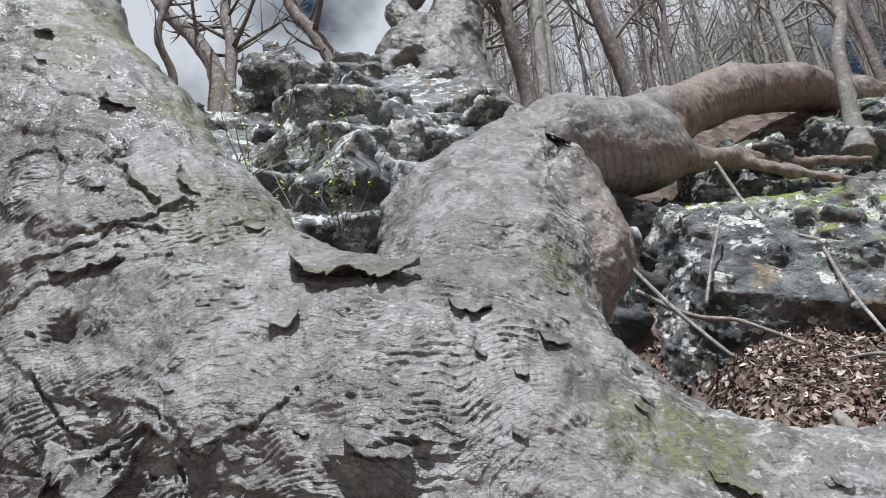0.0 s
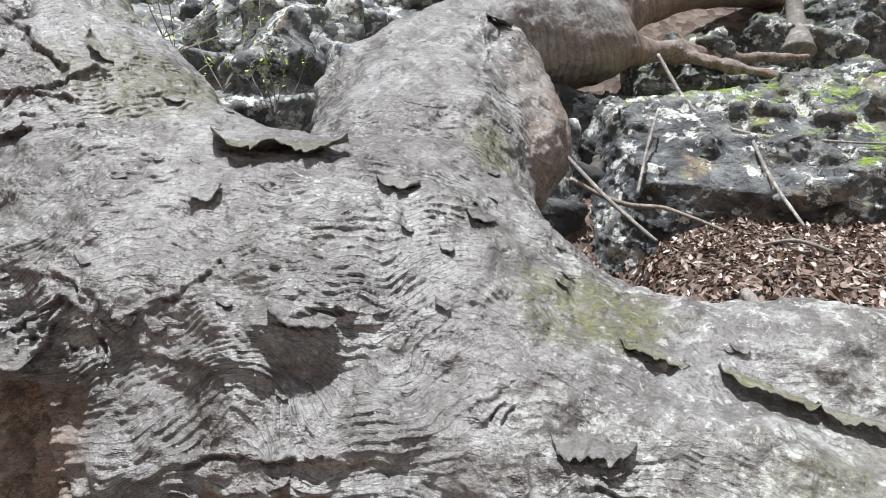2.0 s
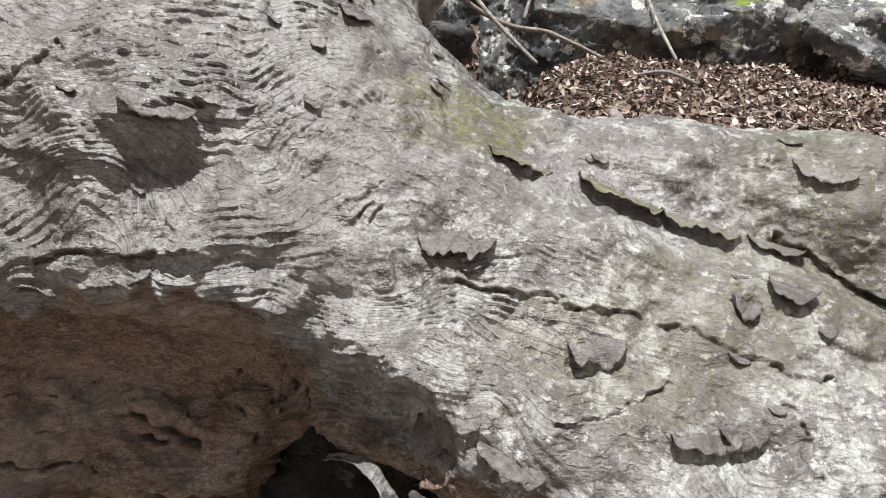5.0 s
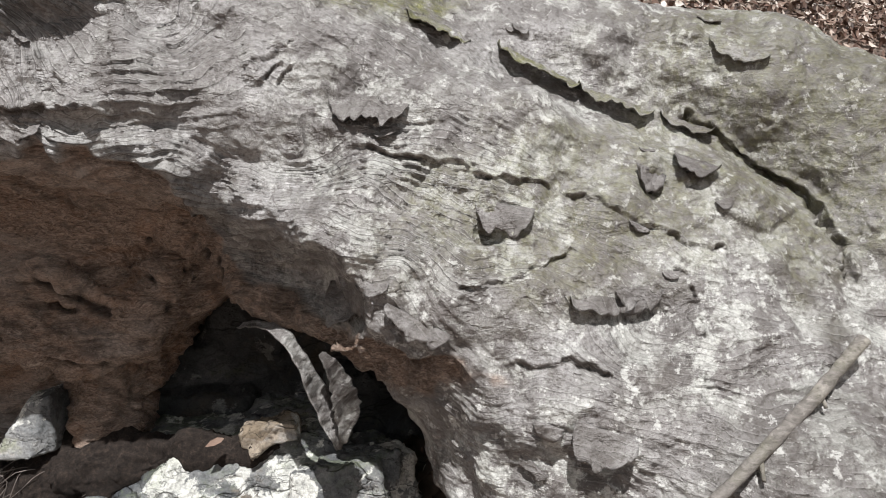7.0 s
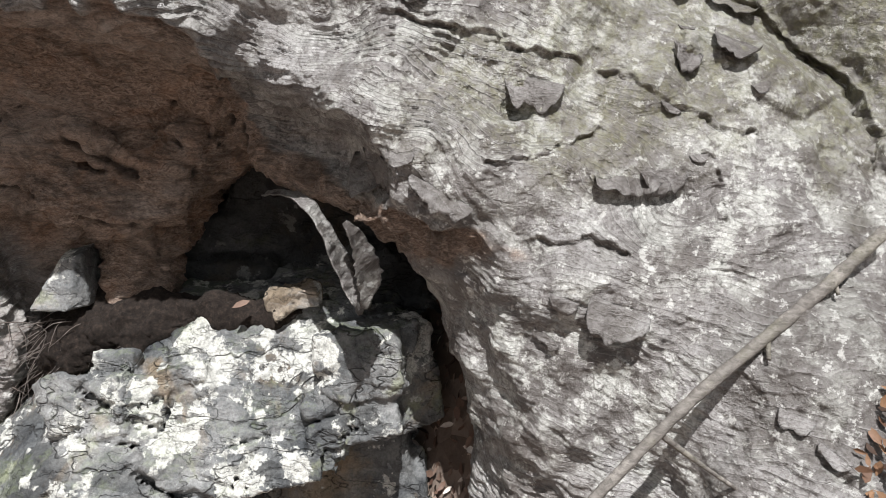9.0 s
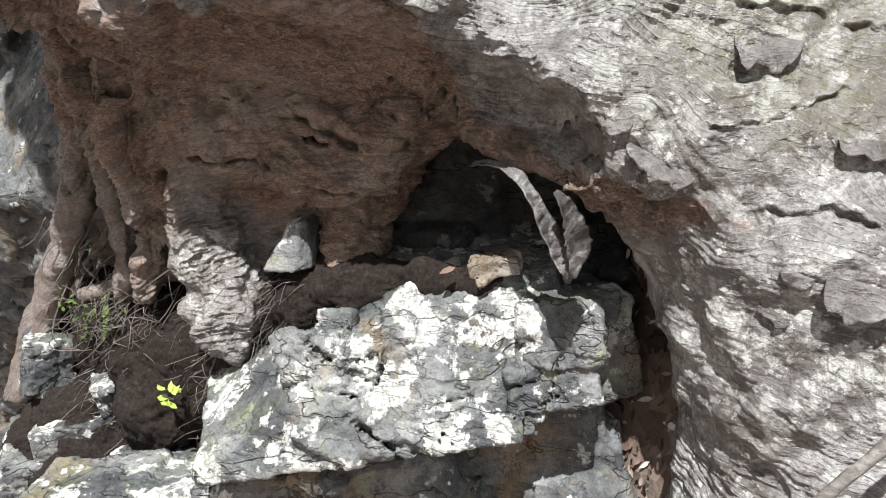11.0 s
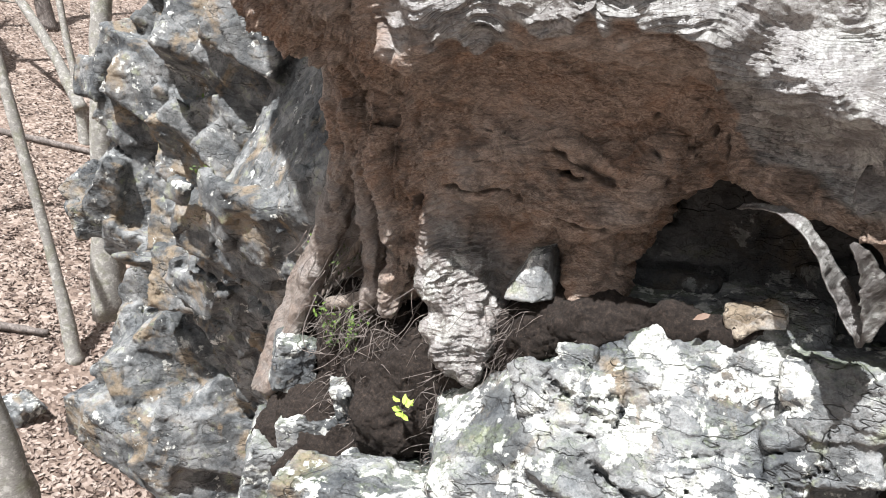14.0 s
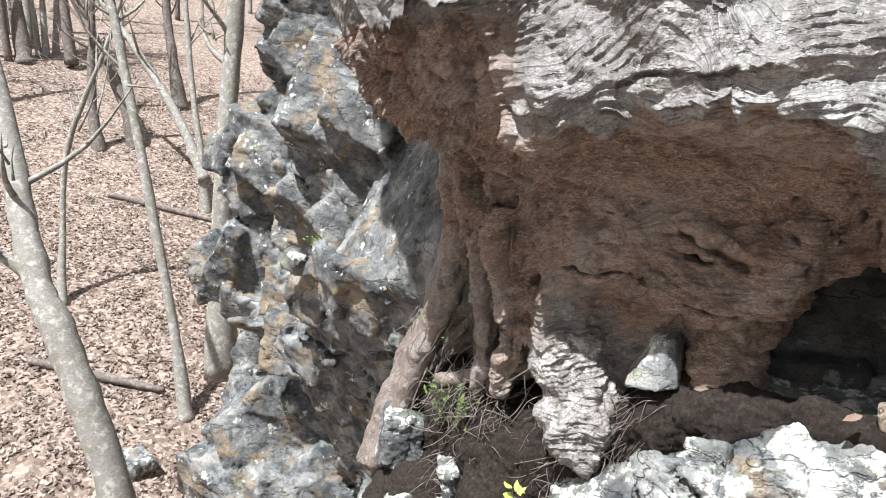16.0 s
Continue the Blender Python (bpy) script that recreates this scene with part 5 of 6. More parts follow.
crag("rock", "rock in the cavity below the limb, coloured near-black for its shade", (0.3, 3.7, 2.4), (2.2, 6.0, 5.0), 0.035, [(1.15, 5.05, 3.9, 0.45), (1.5, 5.25, 4.2, 0.5), (1.0, 4.8, 3.2, 0.4), (1.5, 4.95, 3.5, 0.35)], 106, (15, 20, 10), SHADED_ROCK, 12, 0.025, 0.0, "", 3.0, 1, (0.12, 0.45))


# ---- loose bark ----
def seat(place, reach=0.07):
    """The skin of the trunk at its point nearest to place: the point and the mean normal there."""
    d = np.linalg.norm(trunk_v - np.array(place), axis=1)
    i = int(d.argmin())
    near = np.linalg.norm(trunk_v - trunk_v[i], axis=1) < reach
    n = trunk_n[near].mean(0)
    return trunk_v[near].mean(0), n / np.linalg.norm(n)


def bark_flake(place, length, width, slope=0, lift=0.03, moss=0.0, seed=0, thick=0.004, pale=0.4):
    """A ragged plate, fast along its upper edge and sprung off the trunk along the lower."""
    rng = np.random.default_rng(seed)
    p, n = seat(place, max(0.04, 0.35 * length))
    side = np.cross(np.array((0, 0, 1.0)), n)
    side /= np.linalg.norm(side)
    side = -side if side[0] < 0 else side
    down = np.cross(n, side)
    down = -down if down[2] > 0 else down
    a = radians(slope)
    side, down = side * math.cos(a) + down * math.sin(a), down * math.cos(a) - side * math.sin(a)
    m, k = max(9, int(length / 0.008)), max(5, int(width / 0.010))
    u, w = np.meshgrid(np.linspace(-0.5, 0.5, m), np.linspace(0, 1, k), indexing="ij")
    t = u[:, 0]
    rag = 0.85 + 0.22 * fbm(np.stack([t * length * 14 + seed, 0 * t, 0 * t], 1), 2, seed) + 0.16 * fbm(np.stack([t * length * 60 + seed, 0 * t, 0 * t], 1), 3, seed + 2)
    ends = np.sqrt(np.clip(1 - (2 * np.abs(t)) ** 3.0, 0.03, 1))
    drop = w * (rag * ends)[:, None]
    x = p + side * (u * length)[..., None] + down * ((drop - 0.45) * width)[..., None]
    bend = lift * w ** 1.6 * (0.8 + 0.35 * fbm(np.stack([t * length * 9 + 3 + seed, 0 * t, 0 * t], 1), 2, seed + 1))[:, None]
    x = x + n * (0.75 * bend + 0.004)[..., None]
    x = x.reshape(-1, 3)
    x = x + n * (0.006 * fbm(x * 30, 4, seed))[:, None]
    top, low = x, x - n * thick
    i = np.arange(m * k).reshape(m, k)
    q = np.stack([i[:-1, :-1], i[:-1, 1:], i[1:, 1:], i[1:, :-1]], -1).reshape(-1, 4)
    rim = np.concatenate([i[:, 0], i[-1, 1:], i[::-1, -1][1:], i[0, ::-1][1:-1]])
    nxt = np.roll(rim, -1)
    walls = np.stack([rim, nxt, nxt + m * k, rim + m * k], 1)
    v = np.concatenate([top, low])
    q = np.concatenate([q, q[:, ::-1] + m * k, walls])
    o = 0 * v[:, 0]
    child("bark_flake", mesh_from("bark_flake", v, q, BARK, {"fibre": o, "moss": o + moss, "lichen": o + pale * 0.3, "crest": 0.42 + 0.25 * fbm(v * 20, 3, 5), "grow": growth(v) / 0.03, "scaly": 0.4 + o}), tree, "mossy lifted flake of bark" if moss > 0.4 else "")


# the large plates: place, length, width, slope, lift, moss
for k, f in enumerate((
        ((-0.36, 2.22, 2.62), 0.50, 0.17, 2, 0.10, 0.6), ((-0.54, 2.11, 2.37), 0.11, 0.06, -18, 0.04, 0), ((0.07, 2.19, 2.46), 0.16, 0.08, 14, 0.04, 0.3),
        ((0.37, 2.22, 2.35), 0.12, 0.06, 10, 0.03, 0), ((0.57, 3.45, 4.05), 0.18, 0.11, 40, 0.05, 0), ((0.65, 1.985, 1.57), 0.24, 0.10, 12, 0.045, 0),
        ((0.89, 2.10, 1.86), 0.24, 0.08, 32, 0.04, 0.9), ((1.21, 2.08, 1.73), 0.30, 0.09, 27, 0.06, 1.0), ((1.47, 2.02, 1.64), 0.27, 0.07, 20, 0.05, 0.6),
        ((1.70, 1.95, 1.58), 0.18, 0.06, 22, 0.04, 0.3), ((1.58, 1.745, 1.42), 0.14, 0.08, 26, 0.04, 0), ((1.45, 1.755, 1.395), 0.10, 0.07, 12, 0.04, 0))):
    bark_flake(*f, seed=500 + k)
for k, f in enumerate((
        ((1.25, 1.66, 1.03), 0.18, 0.06, 4, 0.04, 0), ((1.0, 1.81, 1.27), 0.17, 0.10, 8, 0.035, 0), ((1.36, 1.63, 1.06), 0.13, 0.07, -8, 0.04, 0), ((0.66, 1.95, 1.0), 0.22, 0.10, 22, 0.04, 0),
        ((0.58, 2.04, 1.0), 0.15, 0.12, 32, 0.05, 0), ((0.79, 1.86, 0.97), 0.20, 0.07, 24, 0.03, 0),
        ((1.22, 1.60, 0.68), 0.17, 0.10, 16, 0.06, 0), ((-0.33, 1.99, 1.46), 0.20, 0.04, -10, 0.02, 0),
        ((-1.1, 2.07, 1.85), 0.26, 0.13, 22, 0.05, 0), ((-1.3, 2.12, 1.80), 0.22, 0.12, 4, 0.05, 0))):
    bark_flake(*f, seed=520 + k)
for k, f in enumerate((
        ((-1.33, 2.11, 2.60), 0.26, 0.07, -12, 0.04, 0), ((-1.08, 2.27, 3.05), 0.17, 0.07, 55, 0.04, 0.5), ((-2.2, 2.57, 4.1), 0.2, 0.1, 40, 0.06, 0),
        ((-1.6, 2.43, 3.58), 0.2, 0.09, 35, 0.05, 0), ((1.85, 1.9, 1.81), 0.20, 0.07, 22, 0.03, 0.4),
        ((0.3, 3.1, 3.45), 0.16, 0.06, -8, 0.03, 0),
        ((-0.2, 2.0, 1.95), 0.22, 0.06, 14, 0.035, 0))):
    bark_flake(*f, seed=540 + k)
# small scales all over the front
rng = np.random.default_rng(60)
front = np.flatnonzero((trunk_v[:, 1] < 2.6) & (trunk_n[:, 1] < -0.3) & (trunk_f < 0.2) & (trunk_v[:, 2] > 0.3))
for k, i in enumerate(rng.choice(front, 60, replace=False)):
    l = rng.uniform(0.03, 0.09)
    bark_flake(trunk_v[i], l, l * rng.uniform(0.35, 0.6), rng.uniform(-25, 40), l * rng.uniform(0.08, 0.2), 0.0, 600 + k, 0.004)


# bark strip that hangs in front of the hollow
def ribbon(points, facing, seed, thick=0.004):
    pts = np.array(points, float)
    t = np.linspace(0, len(pts) - 1, 40)
    c = np.stack([np.interp(t, np.arange(len(pts)), pts[:, j]) for j in range(4)], 1)
    for _ in range(6):
        c[1:-1] = (c[:-2] + 2 * c[1:-1] + c[2:]) / 4
    d = np.gradient(c[:, :3], axis=0)
    side = np.cross(d, np.array(facing))
    side /= np.linalg.norm(side, axis=1, keepdims=True)
    up = np.cross(side, d)
    up /= np.linalg.norm(up, axis=1, keepdims=True)
    w = np.linspace(-0.5, 0.5, 9)
    wide = c[:, 3] * (1 + 0.14 * fbm(np.stack([t * 5 + seed, 0 * t, 0 * t], 1), 4, seed, 0.7))
    x = c[:, None, :3] + side[:, None] * (w[None] * wide[:, None])[..., None] + up[:, None] * (0.25 * wide[:, None] * (w[None] ** 2))[..., None]
    n = np.repeat(up[:, None], 9, 1).reshape(-1, 3)
    x = x.reshape(-1, 3)
    x = x + n * (0.008 * fbm(x * 25, 3, seed))[:, None]
    i = np.arange(len(x)).reshape(40, 9)
    q = np.stack([i[:-1, :-1], i[:-1, 1:], i[1:, 1:], i[1:, :-1]], -1).reshape(-1, 4)
    rim = np.concatenate([i[:, 0], i[-1, 1:], i[::-1, -1][1:], i[0, ::-1][1:-1]])
    nxt = np.roll(rim, -1)
    return np.concatenate([x, x - n * thick]), np.concatenate([q, q[:, ::-1] + len(x), np.stack([rim, nxt, nxt + len(x), rim + len(x)], 1)])


v, q = joined([ribbon([(0.30, 2.37, 0.885, 0.035), (0.36, 2.29, 0.905, 0.045), (0.417, 2.2, 0.90, 0.05), (0.464, 2.12, 0.848, 0.05), (0.505, 2.07, 0.77, 0.055), (0.545, 2.02, 0.69, 0.075), (0.57, 1.98, 0.62, 0.05), (0.575, 1.97, 0.58, 0.015)], (0.3, -0.8, 0.6), 71),
               ribbon([(0.525, 2.0, 0.865, 0.02), (0.56, 1.985, 0.82, 0.055), (0.585, 1.98, 0.76, 0.075), (0.60, 1.97, 0.70, 0.085), (0.595, 1.97, 0.65, 0.05), (0.585, 1.97, 0.60, 0.02)], (0.2, -0.9, 0.3), 72)])
o = 0 * v[:, 0]
child("bark_strip", mesh_from("bark_strip", v, q, BARK, {"fibre": o, "moss": o, "lichen": o + 0.5, "crest": 0.5 + 0.4 * fbm(v * 30, 3, 9), "grow": (v[:, 0] - v[:, 2]) / 0.02, "scaly": 0.5 + o}), tree, "pale curled strip of dead bark hanging loose")


# ---- the old tree above the outcrop ----
def gnarled_neighbour():
    ob = thing("old_tree", "dark knotted hollow tree rooted on top of the outcrop", "tree")
    s = Solid((-2.4, 5.6, 5.4), (1.8, 8.4, 12.5), 0.035)
    s.limb([(-0.1, 7.3, 6.3, 0.60), (-0.30, 7.2, 7.4, 0.62), (-0.22, 7.25, 8.6, 0.42), (-0.05, 7.4, 9.8, 0.36), (0.1, 7.6, 12.2, 0.3)], 0.2)
    s.limb([(-0.35, 7.1, 8.0, 0.4), (-0.8, 6.95, 7.95, 0.38), (-1.05, 6.9, 7.5, 0.26), (-1.4, 6.85, 7.2, 0.12)], 0.15)
    s.limb([(-0.7, 7.0, 8.4, 0.3), (-1.0, 7.0, 8.75, 0.16), (-0.8, 7.0, 9.1, 0.14), (-0.5, 7.1, 9.5, 0.1)], 0.12)
    s.limb([(0.1, 7.0, 7.1, 0.4), (0.45, 6.8, 6.55, 0.24), (0.8, 6.5, 6.1, 0.12), (1.2, 6.3, 5.8, 0.06)], 0.14)
    s.limb([(0.3, 6.9, 7.2, 0.12), (0.8, 6.7, 6.7, 0.07), (1.3, 6.5, 6.2, 0.04)], 0.06)
    s.limb([(-0.5, 6.9, 7.2, 0.3), (-0.5, 6.6, 6.8, 0.14), (-0.3, 6.4, 6.5, 0.06)], 0.12)
    s.lump((-0.75, 6.58, 7.55), (0.16, 0.22, 0.13), 0.06, cut=True)
    s.lump((-0.3, 6.62, 8.5), (0.1, 0.16, 0.3), 0.06, cut=True)
    v, q = s.skin()
    v = smooth(v, q, 1)
    v, q, d = subdivide(v, q, np.ones(len(q), bool))
    v = smooth(v, q, 1)
    n = normals_of(v, q)
    v = v + n * (0.05 * fbm(v * 2.5, 3, 23) + 0.02 * fbm(v * 9, 3, 24))[:, None]
    o = 0 * v[:, 0]
    child("trunk", mesh_from("trunk", v, q, BARK, {"fibre": o + 0.1, "moss": o, "lichen": o + 0.1, "crest": 0.38 + 0.5 * fbm(v * 6, 3, 25), "grow": growth(v) / 0.08, "scaly": 0.8 + o}), ob)


gnarled_neighbour()


# ---- bare trees ----
def branches(path, seed, count, reach, twig=3, start=0.35):
    """Bare boughs and twigs that leave a stem (x, y, z, r) and bend upward."""
    rng = np.random.default_rng(seed)
    pts = np.array(path, float)
    out = []
    for _ in range(count):
        u = rng.uniform(start, 0.98) * (len(pts) - 1)
        i = min(int(u), len(pts) - 2)
        a = pts[i] + (pts[i + 1] - pts[i]) * (u - i)
        az = rng.uniform(0, 2 * math.pi)
        d = np.array((math.cos(az), math.sin(az), rng.uniform(0.5, 1.3)))
        d /= np.linalg.norm(d)
        r, l = max(0.012, a[3] * rng.uniform(0.25, 0.5)), reach * rng.uniform(0.5, 1.1)
        p1 = a[:3] + d * l * 0.5 + rng.normal(0, 0.05, 3) * l
        p2 = a[:3] + d * l + np.array((0, 0, 0.2 * l)) + rng.normal(0, 0.08, 3) * l
        out.append(tube([(*a[:3], r), (*p1, r * 0.6), (*p2, 0.004)], 5, 0, seed, 3))
        for _ in range(twig):
            b = a[:3] + (p2 - a[:3]) * rng.uniform(0.3, 0.9)
            e = b + (d + rng.normal(0, 0.6, 3)) * l * rng.uniform(0.2, 0.45)
            out.append(tube([(*b, r * 0.35), (*((b + e) / 2 + rng.normal(0, 0.03, 3) * l), r * 0.22), (*e, 0.003)], 4, 0, seed, 2))
    return joined(out)


def bare_tree(path, seed, label, material, count=10, reach=1.5, twig=3, start=0.35, name="bare_tree", group="", sides=12):
    base = np.array(path[0][:3])
    local = [(*(np.array(p[:3]) - base), p[3]) for p in path]
    local[0] = (*local[0][:3], local[0][3] * 1.35)
    ob = thing(name, label, "tree", group, at=tuple(base))
    v, q = tube(local, sides, 0.02, seed, 8)
    n = normals_of(v, q)
    v = v + n * (0.06 * path[0][3] * fbm(v * 6, 3, seed))[:, None]
    child("trunk", mesh_from("trunk", v, q, material), ob)
    if count:
        child("crown", mesh_from("crown", *branches(local, seed + 1, count, reach, twig, start), material), ob)
    return ob


# on the rocks above
bare_tree([(-3.14, 7.0, 6.6, 0.120), (-3.2, 7.05, 7.3, 0.094), (-3.42, 7.25, 8.4, 0.083), (-3.8, 7.5, 9.7, 0.075), (-4.0, 7.8, 13.0, 0.038)], 201, "slender grey bare tree on the outcrop", DARK_STEM, 9, 1.6)
bare_tree([(-3.25, 7.02, 6.6, 0.120), (-3.45, 7.1, 7.7, 0.120), (-4.0, 7.3, 8.6, 0.112), (-4.95, 7.5, 9.7, 0.088), (-6.2, 7.9, 12.0, 0.040)], 202, "dark crooked bare tree leaning out from the outcrop", DARK_STEM, 10, 1.7)
bare_tree([(-1.38, 6.45, 6.7, 0.152), (-1.6, 6.55, 7.3, 0.112), (-2.1, 6.8, 8.2, 0.096), (-2.65, 7.0, 9.15, 0.088), (-3.6, 7.4, 12.0, 0.040)], 203, "smooth grey tree leaning over the outcrop", DARK_STEM, 7, 1.4)
bare_tree([(-3.5, 6.3, 5.8, 0.06), (-3.55, 6.2, 6.9, 0.05), (-3.75, 5.95, 7.5, 0.045), (-3.6, 6.0, 8.8, 0.03), (-3.9, 6.1, 10.5, 0.015)], 204, "thin dark sapling beside the outcrop", DARK_STEM, 9, 0.9)
bare_tree([(3.97, 5.75, 5.5, 0.13), (4.06, 5.8, 6.0, 0.09), (4.2, 5.9, 7.0, 0.08), (4.46, 6.0, 8.0, 0.075), (4.6, 6.2, 11.0, 0.05)], 205, "smooth grey young tree rooted on the bank", GREY_STEM, 7, 1.5, start=0.6)
bare_tree([(1.1, 8.9, 7.6, 0.186), (1.0, 8.8, 8.8, 0.136), (0.6, 8.45, 10.6, 0.124), (0.4, 8.4, 15.0, 0.062)], 206, "rough-barked tree on the slope", DARK_STEM, 9, 2.0)
bare_tree([(2.6, 8.1, 7.3, 0.169), (2.46, 8.05, 8.2, 0.130), (1.98, 7.8, 9.9, 0.111), (1.2, 7.6, 14.0, 0.052)], 207, "dark leaning tree on the slope", DARK_STEM, 8, 2.0)

# on the valley slope
for path, seed, mat, label, n in (
        ([(-8.84, 8.71, -3.6, 0.13), (-9.2, 8.85, -1.8, 0.105), (-9.9, 9.0, 1.2, 0.10), (-10.6, 9.16, 3.95, 0.09), (-11.6, 9.4, 8.0, 0.05)], 211, STEM, "slim pale tree rising from the leaf-covered slope", 8),
        ([(-5.3, 4.4, -4.2, 0.16), (-5.49, 4.38, -2.1, 0.145), (-6.08, 4.38, -0.55, 0.135), (-6.5, 4.43, 0.15, 0.12), (-7.3, 4.78, 1.75, 0.10), (-9.0, 5.4, 5.0, 0.05)], 212, STEM, "leaning tree with mottled greenish bark", 6),
        ([(-12.64, 9.29, -2.0, 0.10), (-12.9, 9.6, -0.6, 0.08), (-12.9, 9.9, 1.4, 0.07), (-12.1, 10.4, 3.6, 0.05), (-11.4, 10.8, 6.0, 0.03)], 213, STEM, "thin twisting pale tree on the slope", 10),
        ([(-18.0, 14.9, 1.1, 0.20), (-18.3, 15.0, 2.6, 0.16), (-18.4, 15.2, 4.5, 0.13), (-18.2, 15.4, 9.0, 0.06)], 214, DARK_STEM, "dark bare tree on the far slope", 10),
        ([(-17.7, 16.0, 1.2, 0.26), (-18.0, 16.0, 2.6, 0.23), (-19.0, 15.9, 4.6, 0.2), (-20.4, 15.8, 7.2, 0.12), (-21.5, 15.6, 11.0, 0.05)], 215, DARK_STEM, "dark leaning tree on the far slope", 12),
        ([(-19.6, 20.0, 2.7, 0.25), (-20.0, 20.1, 4.8, 0.22), (-20.4, 20.3, 7.0, 0.18), (-20.6, 20.6, 13.0, 0.08)], 216, DARK_STEM, "dark straight tree on the far slope", 10),
        ([(-13.67, 14.66, -0.6, 0.14), (-13.9, 14.8, 1.2, 0.12), (-14.3, 15.0, 3.2, 0.10), (-14.6, 15.2, 5.5, 0.09), (-14.9, 15.4, 10.0, 0.04)], 217, STEM, "thin grey tree beside the cliff", 9),
        ([(-13.7, 14.7, 0.4, 0.16), (-14.8, 14.9, 2.2, 0.15), (-16.4, 15.0, 4.2, 0.12), (-18.5, 15.0, 6.5, 0.08)], 218, STEM, "grey stem leaning away over the slope", 6),
        ([(-8.0, 8.7, -2.6, 0.20), (-7.9, 8.8, 0.8, 0.145), (-7.84, 9.2, 3.7, 0.135), (-7.7, 9.6, 9.0, 0.07)], 219, STEM, "stout smooth pale tree at the edge of the cliff", 6),
        ([(-25.0, 17.7, 4.3, 0.3), (-25.6, 17.9, 7.0, 0.26), (-26.5, 18.2, 12.0, 0.12)], 220, DARK_STEM, "dark tree high on the far slope", 9),
        ([(-24.0, 18.9, 4.5, 0.22), (-24.3, 19.0, 7.2, 0.18), (-24.6, 19.2, 12.0, 0.08)], 221, DARK_STEM, "dark tree high on the far slope", 9),
        ([(-22.0, 14.0, 2.6, 0.2), (-22.3, 14.2, 5.0, 0.17), (-22.9, 14.4, 10.0, 0.08)], 222, DARK_STEM, "bare tree on the far slope", 10)):
    bare_tree([(*p[:3], {212: 1.15, 219: 1.1}.get(seed, 0.85) * p[3]) for p in path], seed, label, mat, n, 1.6, 3, 0.5, group="trees of the valley slope")

# woods behind
rng = np.random.default_rng(31)
kinds = []
for k in range(6):
    h, lean = rng.uniform(9, 14), rng.uniform(-1.3, 0.3)
    kinds.append(bare_tree([(0, 0, 0, 0.10), (0.2 * lean, 0, 0.3 * h, 0.075), (0.55 * lean + rng.uniform(-0.2, 0.2), 0, 0.6 * h, 0.055), (lean, 0.2, h, 0.02)], 230 + k,
                           "slender bare grey tree of the hillside wood", STEM if k % 3 else DARK_STEM, 26, 1.9, 4, 0.3, group="hillside wood", sides=7))
spots = []
while len(spots) < 260:
    x, y = rng.uniform(-3, 46), rng.uniform(9.5, 50)
    if x > -0.12 * y and x < 1.1 * y + 2:
        spots.append((x, y))
while len(spots) < 330:
    x, y = rng.uniform(-60, -20), rng.uniform(14, 48)
    if y > -0.55 * x:
        spots.append((x, y))
for k, (x, y) in enumerate(spots):
    z = float(ground_height(np.array([x]), np.array([y]))[0]) - 0.15
    m = pose(x, y, z, 0, 0, rng.uniform(0, 360) if x < 0 else rng.uniform(-40, 40)) @ Matrix.Scale(rng.uniform(0.75, 1.35), 4)
    src = kinds[k % 6]
    if k < 6:
        src.matrix_world = m
    else:
        ob = copy_thing(src, m)
        ob.scale = m.to_scale()


# ---- fallen leaves ----
def scatter_leaves(places, normals, size, seed, tilt=0.5):
    """Curled pointed leaves, one island each."""
    rng = np.random.default_rng(seed)
    n = len(places)
    outline = np.array([(-1.0, 0.0), (-0.45, 0.46), (0.3, 0.42), (1.05, 0.0), (0.3, -0.42), (-0.45, -0.46)])
    up = normals + rng.normal(0, tilt, (n, 3))
    up /= np.linalg.norm(up, axis=1, keepdims=True)
    ang = rng.uniform(0, 2 * math.pi, n)
    ref = np.stack([np.cos(ang), np.sin(ang), 0 * ang], 1)
    u = np.cross(up, ref)
    u /= np.linalg.norm(u, axis=1, keepdims=True)
    w = np.cross(up, u)
    s = size * rng.uniform(0.6, 1.25, n) * 0.5
    curl = rng.uniform(-0.2, 0.75, n)
    fold = rng.uniform(0.0, 0.6, n)
    v = np.zeros((n, 7, 3))
    for k, (a, b) in enumerate(outline):
        b = b * (1 - 0.4 * fold)
        lift = curl * (a * a) * 0.6 + fold * abs(outline[k][1]) * 0.9
        v[:, k] = places + s[:, None] * (u * a + w * b[:, None] * rng.uniform(0.85, 1.15, (n, 1)) + up * lift[:, None])
    v[:, 6] = places - up * (0.02 * s)[:, None]
    i = 7 * np.arange(n)[:, None]
    tri = np.concatenate([np.stack([i[:, 0] + k, i[:, 0] + (k + 1) % 6, i[:, 0] + 6], 1) for k in range(6)])
    return v.reshape(-1, 3), tri


def on_ground(x, y, e=0.05):
    z = ground_height(x, y)
    nx = -(ground_height(x + e, y) - ground_height(x - e, y)) / (2 * e)
    ny = -(ground_height(x, y + e) - ground_height(x, y - e)) / (2 * e)
    n = np.stack([nx, ny, 1 + 0 * nx], 1)
    p = np.stack([x, y, z], 1)
    p[:, 2] += 0.05 * fbm(p * 1.6, 4, 5) + 0.02 * fbm(p * 7, 3, 6)
    return p, n / np.linalg.norm(n, axis=1, keepdims=True)


